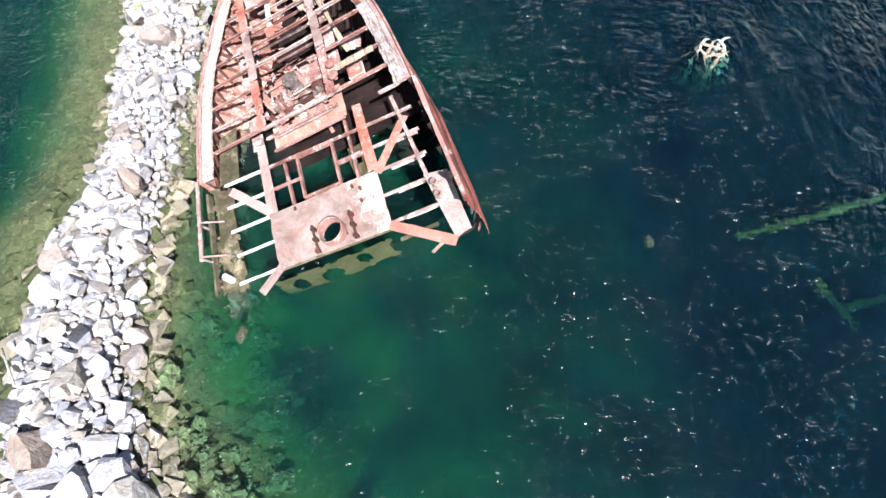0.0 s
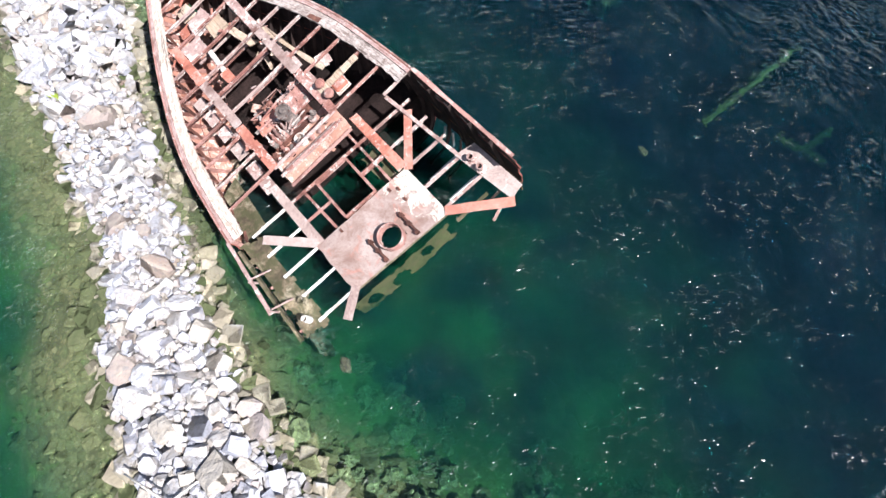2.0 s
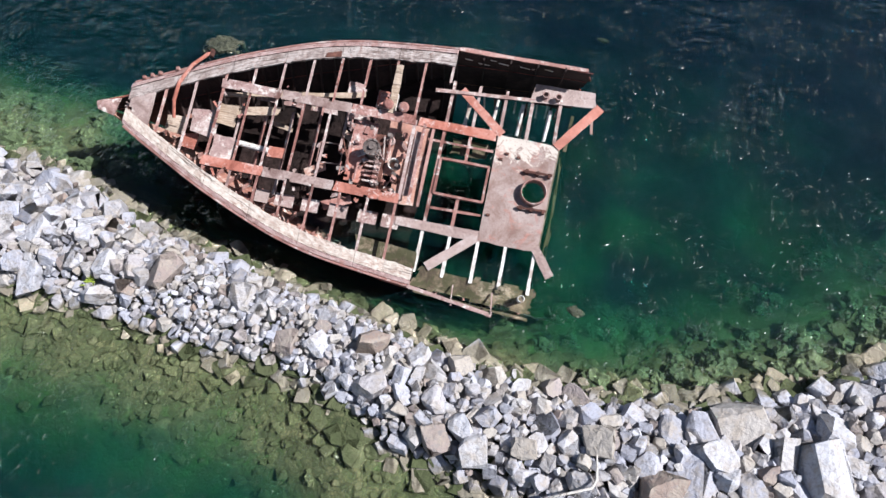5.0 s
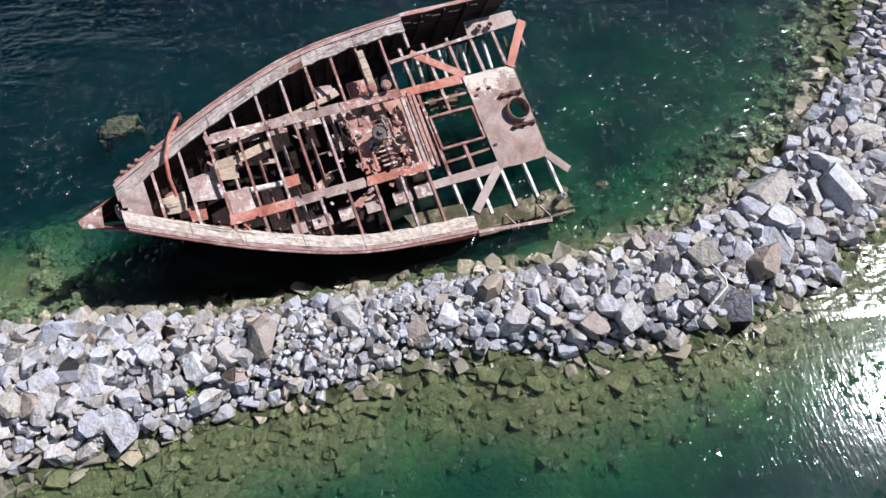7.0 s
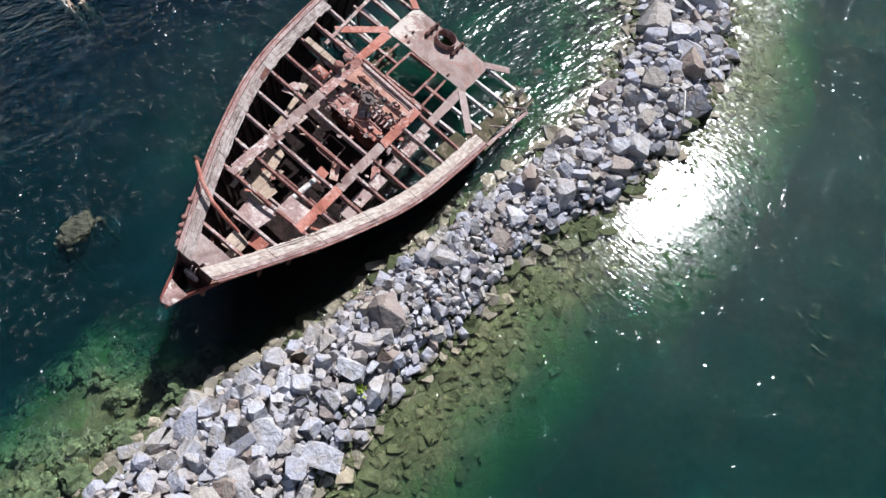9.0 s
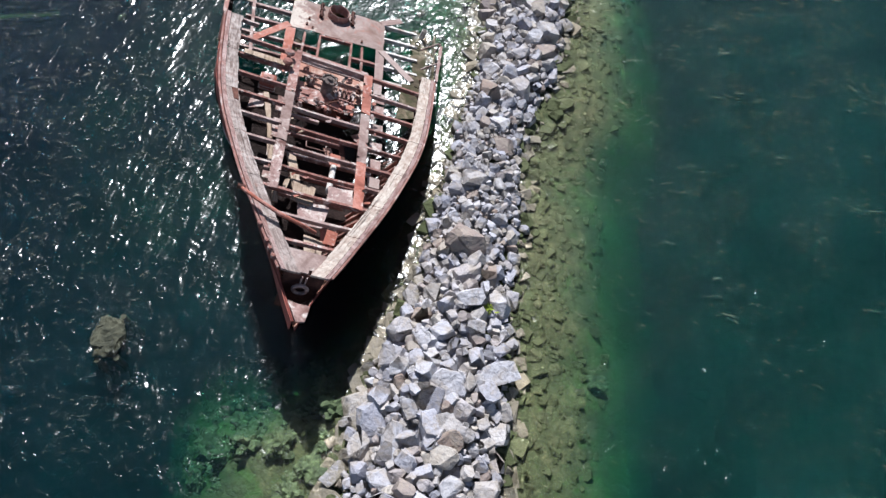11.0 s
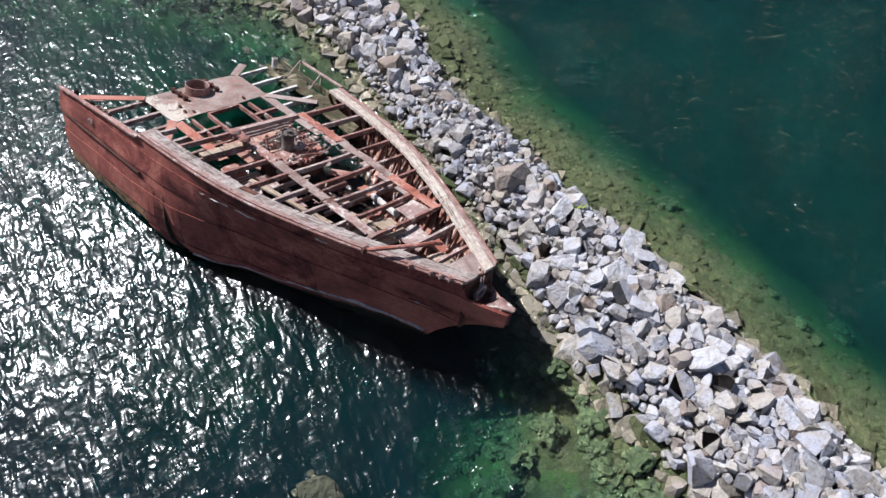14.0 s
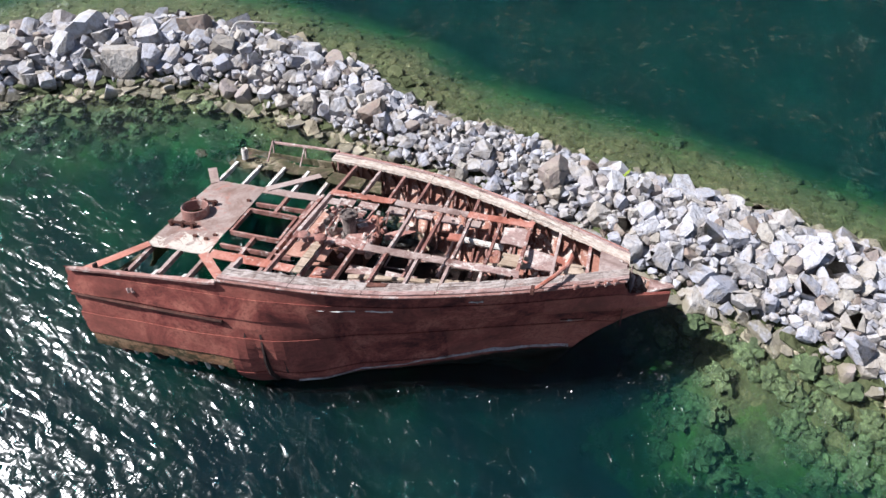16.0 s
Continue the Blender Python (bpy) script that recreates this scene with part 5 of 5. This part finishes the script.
for x in (3.09, 2.66):
    bm = bmesh.new()
    lathe(bm, [(0.0, 0.26), (0.10, 0.25), (0.15, 0.2), (0.15, 0.16), (0.06, 0.15), (0.06, 0.0)], (x, -1.37, FORE_Z + 0.02), 16)
    part("mushroom_vent", bm, RUST, wreck, "small bleached mushroom ventilator")
bm = bmesh.new()
tube(bm, [(6.2, 0.44, 0.42), (7.2, 0.38, 0.42)], 0.085, 10)
part("pipe_length", bm, PALE_PAINT, wreck, "length of white-flaked pipe on the lower beams")
bm = bmesh.new()
ragged_plate(bm, [(5.75, 0.3, 0.46), (6.2, 0.3, 0.46), (6.2, 0.62, 0.46), (5.75, 0.6, 0.46)], 0.05, 6, 0.1, 0.03, 93)
part("loose_plate", bm, RUST_ORANGE, wreck)
bm = bmesh.new()
for p, q in (((4.3, -0.35, -0.3), (4.3, 0.25, -0.3)), ((4.3, 0.25, -0.3), (5.0, 0.3, -0.3)), ((5.0, 0.3, -0.3), (5.0, -0.3, -0.3)), ((5.0, -0.3, -0.3), (4.3, -0.35, -0.3))):
    tube(bm, [p, q], 0.02, 5)
part("bent_frame", bm, RUST_PALE, wreck, "thin pale pipe frame lying in the hold")
# wreckage on the low side, along the inside of the plating
for k in range(11):
    x = rng.uniform(2.2, 9.0)
    y = rng.uniform(0.2, max(0.5, side(x, -0.3) - 0.3)) if rng.random() < 0.7 else -rng.uniform(0.2, 0.9)
    z = rng.uniform(-0.75, -0.25)
    bm = bmesh.new()
    l, w, a = rng.uniform(0.35, 0.95), rng.uniform(0.1, 0.4), rng.uniform(-0.5, 0.5)
    u, v = Vector((math.cos(a), math.sin(a), rng.uniform(-0.2, 0.2))), Vector((-math.sin(a), math.cos(a), rng.uniform(-0.15, 0.25)))
    c = Vector((x, y, z))
    ragged_plate(bm, [c, c + u * l, c + u * l + v * w, c + v * w], 0.025, 6, 0.25, 0.08, k + 100)
    part("debris_plate", bm, rng.choice((RUST, RUST, RUST_DARK, PLANK, RUST_DARK, INNER)), wreck)

# ends of the ribs hanging below the torn side plating
for k in range(9):
    x = -1.75 + 0.34 * k
    y0, y1 = side(x, -1.95) - 0.10, side(x, -2.2) - 0.2
    bm = bmesh.new()
    bar(bm, (x, -y0, -1.9), (x + rng.uniform(-0.08, 0.08), -y1, -2.3 - rng.uniform(0, 0.2)), 0.06, 0.05, up=(1, 0, 0), steps=3, wobble=0.3)
    part("rib_end", bm, PALE_PAINT if k % 3 else RUST, wreck)

# scraps of torn plate left on the stringers and beams
for k in range(26):
    x = rng.uniform(2.3, 8.2)
    y = rng.choice((-1, 1)) * STR_Y + rng.choice((-0.2, 0.2, 0.27, -0.27)) if k % 2 else rng.uniform(-1.0, rail_y(x) - 0.7)
    if not k % 2:
        x = BEAMS[min(9, max(1, round((x - 1.55) / STATION)))] + rng.choice((-0.09, 0.09))
    z = FORE_Z - 0.02 - rng.uniform(0, 0.05)
    a = rng.uniform(0, 6.28)
    l, w = rng.uniform(0.10, 0.30), rng.uniform(0.05, 0.15)
    u, v = Vector((math.cos(a), math.sin(a), rng.uniform(-0.5, 0.1))), Vector((-math.sin(a), math.cos(a), rng.uniform(-0.3, 0.2)))
    c = Vector((x, y, z)) - u * l * 0.5
    bm = bmesh.new()
    ragged_plate(bm, [c, c + u * l, c + u * l + v * w * 0.6, c + v * w], 0.015, 5, 0.5, 0.05, k + 500, torn=0.3)
    part("torn_scrap", bm, rng.choice((RUST, RUST_PALE, RUST_ORANGE, PLANK, GREY_PAINT)), wreck)

# floor added to the hold, its black standing for the deep shade there
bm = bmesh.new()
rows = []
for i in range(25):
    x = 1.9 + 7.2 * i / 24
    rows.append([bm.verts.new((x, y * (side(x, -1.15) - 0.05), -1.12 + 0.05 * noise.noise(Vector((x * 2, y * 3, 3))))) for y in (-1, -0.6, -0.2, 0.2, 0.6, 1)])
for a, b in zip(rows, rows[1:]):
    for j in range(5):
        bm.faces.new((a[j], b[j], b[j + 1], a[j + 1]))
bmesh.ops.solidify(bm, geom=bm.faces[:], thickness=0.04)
part("hold_floor", bm, SHADE_BLACK, wreck, "added hold floor, coloured black for the shade in the hold")

# flakes of old white paint left on the dark inside of the bulwark
for x, z, w in ((0.75, 0.12, 0.42), (0.2, 0.3, 0.3), (-0.4, 0.22, 0.35), (1.2, 0.35, 0.25), (-1.1, 0.3, 0.3), (0.5, 0.42, 0.2)):
    bm = bmesh.new()
    y = -side(x, z) + 0.05
    ragged_plate(bm, [(x - w / 2, y, z), (x + w / 2, y, z + 0.02), (x + w / 2, y + 0.005, z + 0.09), (x - w / 2, y, z + 0.05)], 0.006, 8, 0.6, 0.03, x * 9)
    part("paint_flake", bm, PALE_PAINT, wreck)
for x0, x1, z in ((3.55, 4.5, 0.2), (4.72, 5.3, 0.22), (6.9, 7.2, 0.52)):
    bm = bmesh.new()
    tube(bm, [(x0 + (x1 - x0) * k / 8, -side(x0 + (x1 - x0) * k / 8, z, 0.02 + 0.012 * noise.noise(Vector((k * 1.3, x0, 0)))), z + 0.01 * math.sin(k)) for k in range(9)], [0.012 + 0.008 * (k % 3) for k in range(9)], 5)
    part("bared_edge", bm, PALE_PAINT, wreck, "bared pale edge of a lapped plate")
# salt-white line along the high side at the water
bm = bmesh.new()
rows = []
for i in range(60):
    x = 2.9 + 6.3 * i / 59
    y, z = 2.0, -2.0
    for _ in range(12):
        z = (0.2 + 0.06 * noise.noise(Vector((x * 2, 0, 0))) - 1.145 - 0.0789 * x - 0.4005 * y) / 0.9129
        y = side(x, z, 0.016)
    h = 0.03 + 0.10 * abs(noise.noise(Vector((x * 1.7, 3, 0)))) + 0.04 * abs(noise.noise(Vector((x * 6, 5, 0))))
    rows.append([bm.verts.new((x, -side(x, z + dz, 0.016 + o), z + dz)) for dz, o in ((0, 0.05), (h * 0.5, 0.07), (h, -0.03), (0, -0.03))])
for a, b in zip(rows, rows[1:]):
    for k in range(4):
        bm.faces.new((a[k], a[(k + 1) % 4], b[(k + 1) % 4], b[k]))
bmesh.ops.recalc_face_normals(bm, faces=bm.faces)
part("salt_line", bm, PALE_PAINT, wreck, "whitish salt crust along the waterline")


# ---- things in the water and on the stones ----
def thing(name, bm, mat, label, category, at=(0, 0, 0), smooth=False, group=""):
    ob = part(name, bm, mat, None, smooth=smooth)
    ob.location = at
    return tagged(ob, label, category, group)


def lump(bm, sx, sy, sz, seed, sub=3, rough=0.3):
    bmesh.ops.create_icosphere(bm, subdivisions=sub, radius=1.0)
    for v in bm.verts:
        k = 1 + rough * noise.noise(v.co * 1.6 + Vector((seed, 0, 0))) + rough * 0.5 * noise.noise(v.co * 4.5 + Vector((0, seed, 0)))
        v.co = Vector((v.co.x * sx, v.co.y * sy, v.co.z * sz)) * k


# sunken block off the bow, standing on stumps
rng = random.Random(5)
block = new("sunken_block")
tagged(block, "weed-covered concrete block standing awash on stumps", "block")
block.location = (-1.95, 26.15, -0.1)
block.rotation_euler = (0, 0, radians(-66))
bm = bmesh.new()
lump(bm, 0.52, 0.45, 0.28, 4, 4, 0.4)
for v in bm.verts:
    v.co.z = min(v.co.z, 0.13 + 0.06 * noise.noise(v.co * 6))
part("cap", bm, WEED_STONE, block)
for x, y in ((-0.6, -0.25), (-0.6, 0.25), (0.6, -0.28), (0.62, 0.26)):
    bm = bmesh.new()
    tube(bm, [(x, y, -0.1), (x * 1.05, y * 1.1, -1.2), (x * 1.1, y * 1.2, -3.0)], [0.09, 0.09, 0.12], 9)
    part("stump", bm, WEED_STONE, block)

# broken pile heads further out
piles = new("pile_cluster")
tagged(piles, "pale rotten pile heads breaking the water", "piles")
piles.location = (8.2, 21.9, 0)
g = random.Random(31)
for k, (x, y, h, lean) in enumerate(((-0.45, 0.25, 0.26, 0.35), (-0.16, 0.12, 0.3, 0.2), (0.33, 0.2, 0.22, -0.5), (0.05, -0.32, 0.1, 0.6), (0.16, 0.3, 0.28, 0.5), (-0.4, -0.2, 0.14, -0.5))):
    bm = bmesh.new()
    tube(bm, [(x - lean * 0.6, y - 0.2, -2.5), (x, y, 0.0), (x + lean * 0.3, y + 0.1, h * 0.6), (x + lean * 0.6, y + g.uniform(0.0, 0.25), h)], [0.09, 0.055, 0.038, 0.012], 8)
    part("pile", bm, PLANK if k % 2 else DRIFT, piles)
for p, q in (((-0.5, 0.24, 0.10), (0.3, 0.02, 0.06)), ((-0.45, -0.32, 0.0), (0.12, -0.22, 0.06))):
    bm = bmesh.new()
    bar(bm, p, q, 0.06, 0.05, steps=7, wobble=0.6)
    part("crossbeam", bm, PLANK, piles)

# weeded timbers lying under the surface
def sunken_log(points, radius, label, tufts, seed):
    log = new("sunken_log")
    tagged(log, label, "log")
    log.location = points[0]
    o = Vector(points[0])
    pts = [Vector(p) - o for p in points]
    bm = bmesh.new()
    fine = [pts[0].lerp(pts[-1], k / 24) for k in range(25)] if len(pts) == 2 else pts
    tube(bm, [p + Vector((0.03 * noise.noise(p * 2), 0.05 * noise.noise(p * 1.3 + Vector((5, 0, 0))), 0)) for p in fine], [radius * (1 + 0.35 * noise.noise(p * 3)) for p in fine], 7)
    part("trunk", bm, WEED, log)
    g = random.Random(seed)
    bm = bmesh.new()
    for _ in range(tufts):
        p = pts[0].lerp(pts[-1], g.random()) + Vector((g.gauss(0, 0.06), g.gauss(0, 0.06), g.uniform(0.0, 0.1)))
        d = Vector((g.gauss(0, 1), g.gauss(0, 1), g.uniform(0, 0.6))).normalized() * g.uniform(0.06, 0.2)
        s = d.cross(Vector((0, 0, 1))).normalized() * g.uniform(0.015, 0.04)
        bm.faces.new([bm.verts.new(q) for q in (p - s, p + s, p + d)])
    tagged(part("weed", bm, WEED, log, "yellow-green weed growing on the timber"), kind="stuff")


sunken_log([(7.6, 14.55, -0.8), (13.0, 16.5, -1.15)], 0.075, "straight sunken spar furred with yellow-green weed", 260, 3)
sunken_log([(9.6, 13.2, -1.0), (10.3, 11.8, -1.1)], 0.06, "short sunken branch with yellow-green weed", 150, 4)
sunken_log([(10.15, 12.45, -1.05), (11.6, 12.9, -1.2)], 0.05, "side branch under water with yellow-green weed", 110, 8)
bm = bmesh.new()
lump(bm, 0.12, 0.22, 0.1, 2)
thing("sunken_stone", bm, WEED_STONE, "small pale stone under clear water", "stone", (5.0, 14.2, -0.5))
bm = bmesh.new()
lump(bm, 0.14, 0.24, 0.1, 5)
thing("sunken_stone", bm, WEED_STONE, "weeded pale stone under the water astern", "stone", (-5.95, 10.9, -0.3))

# driftwood on the stones
bm = bmesh.new()
tube(bm, [(0, 0, 0), (0.4, -0.5, 0.12), (0.8, -1.0, 0.2), (1.0, -1.02, 0.22), (1.35, -0.9, 0.2), (1.75, -0.75, 0.12)], [0.02, 0.03, 0.035, 0.03, 0.026, 0.014], 7)
thing("driftwood_branch", bm, DRIFT, "bleached bent driftwood branch caught on the breakwater stones", "driftwood", (-11.25, 9.9, 0.78), True)
# a tuft of yellow-green plants
g = random.Random(12)
tuft = new("plant_tuft")
tagged(tuft, "low yellow-green plant growing between breakwater stones", "plant")
tuft.location = (-11.55, 22.75, 0.45)
for k in range(34):
    a, l = g.uniform(0, 6.283), g.uniform(0.12, 0.3)
    b = Vector((g.gauss(0, 0.07), g.gauss(0, 0.07), 0))
    d = Vector((math.cos(a) * 0.6, math.sin(a) * 0.6, g.uniform(0.5, 1.0))).normalized()
    s = d.cross(Vector((0, 0, 1))).normalized() * 0.03
    bm = bmesh.new()
    v = [bm.verts.new(q) for q in (b - s * 0.4, b + s * 0.4, b + d * l * 0.6 + s, b + d * l, b + d * l * 0.6 - s)]
    bm.faces.new(v)
    part("leaf", bm, LEAF, tuft)
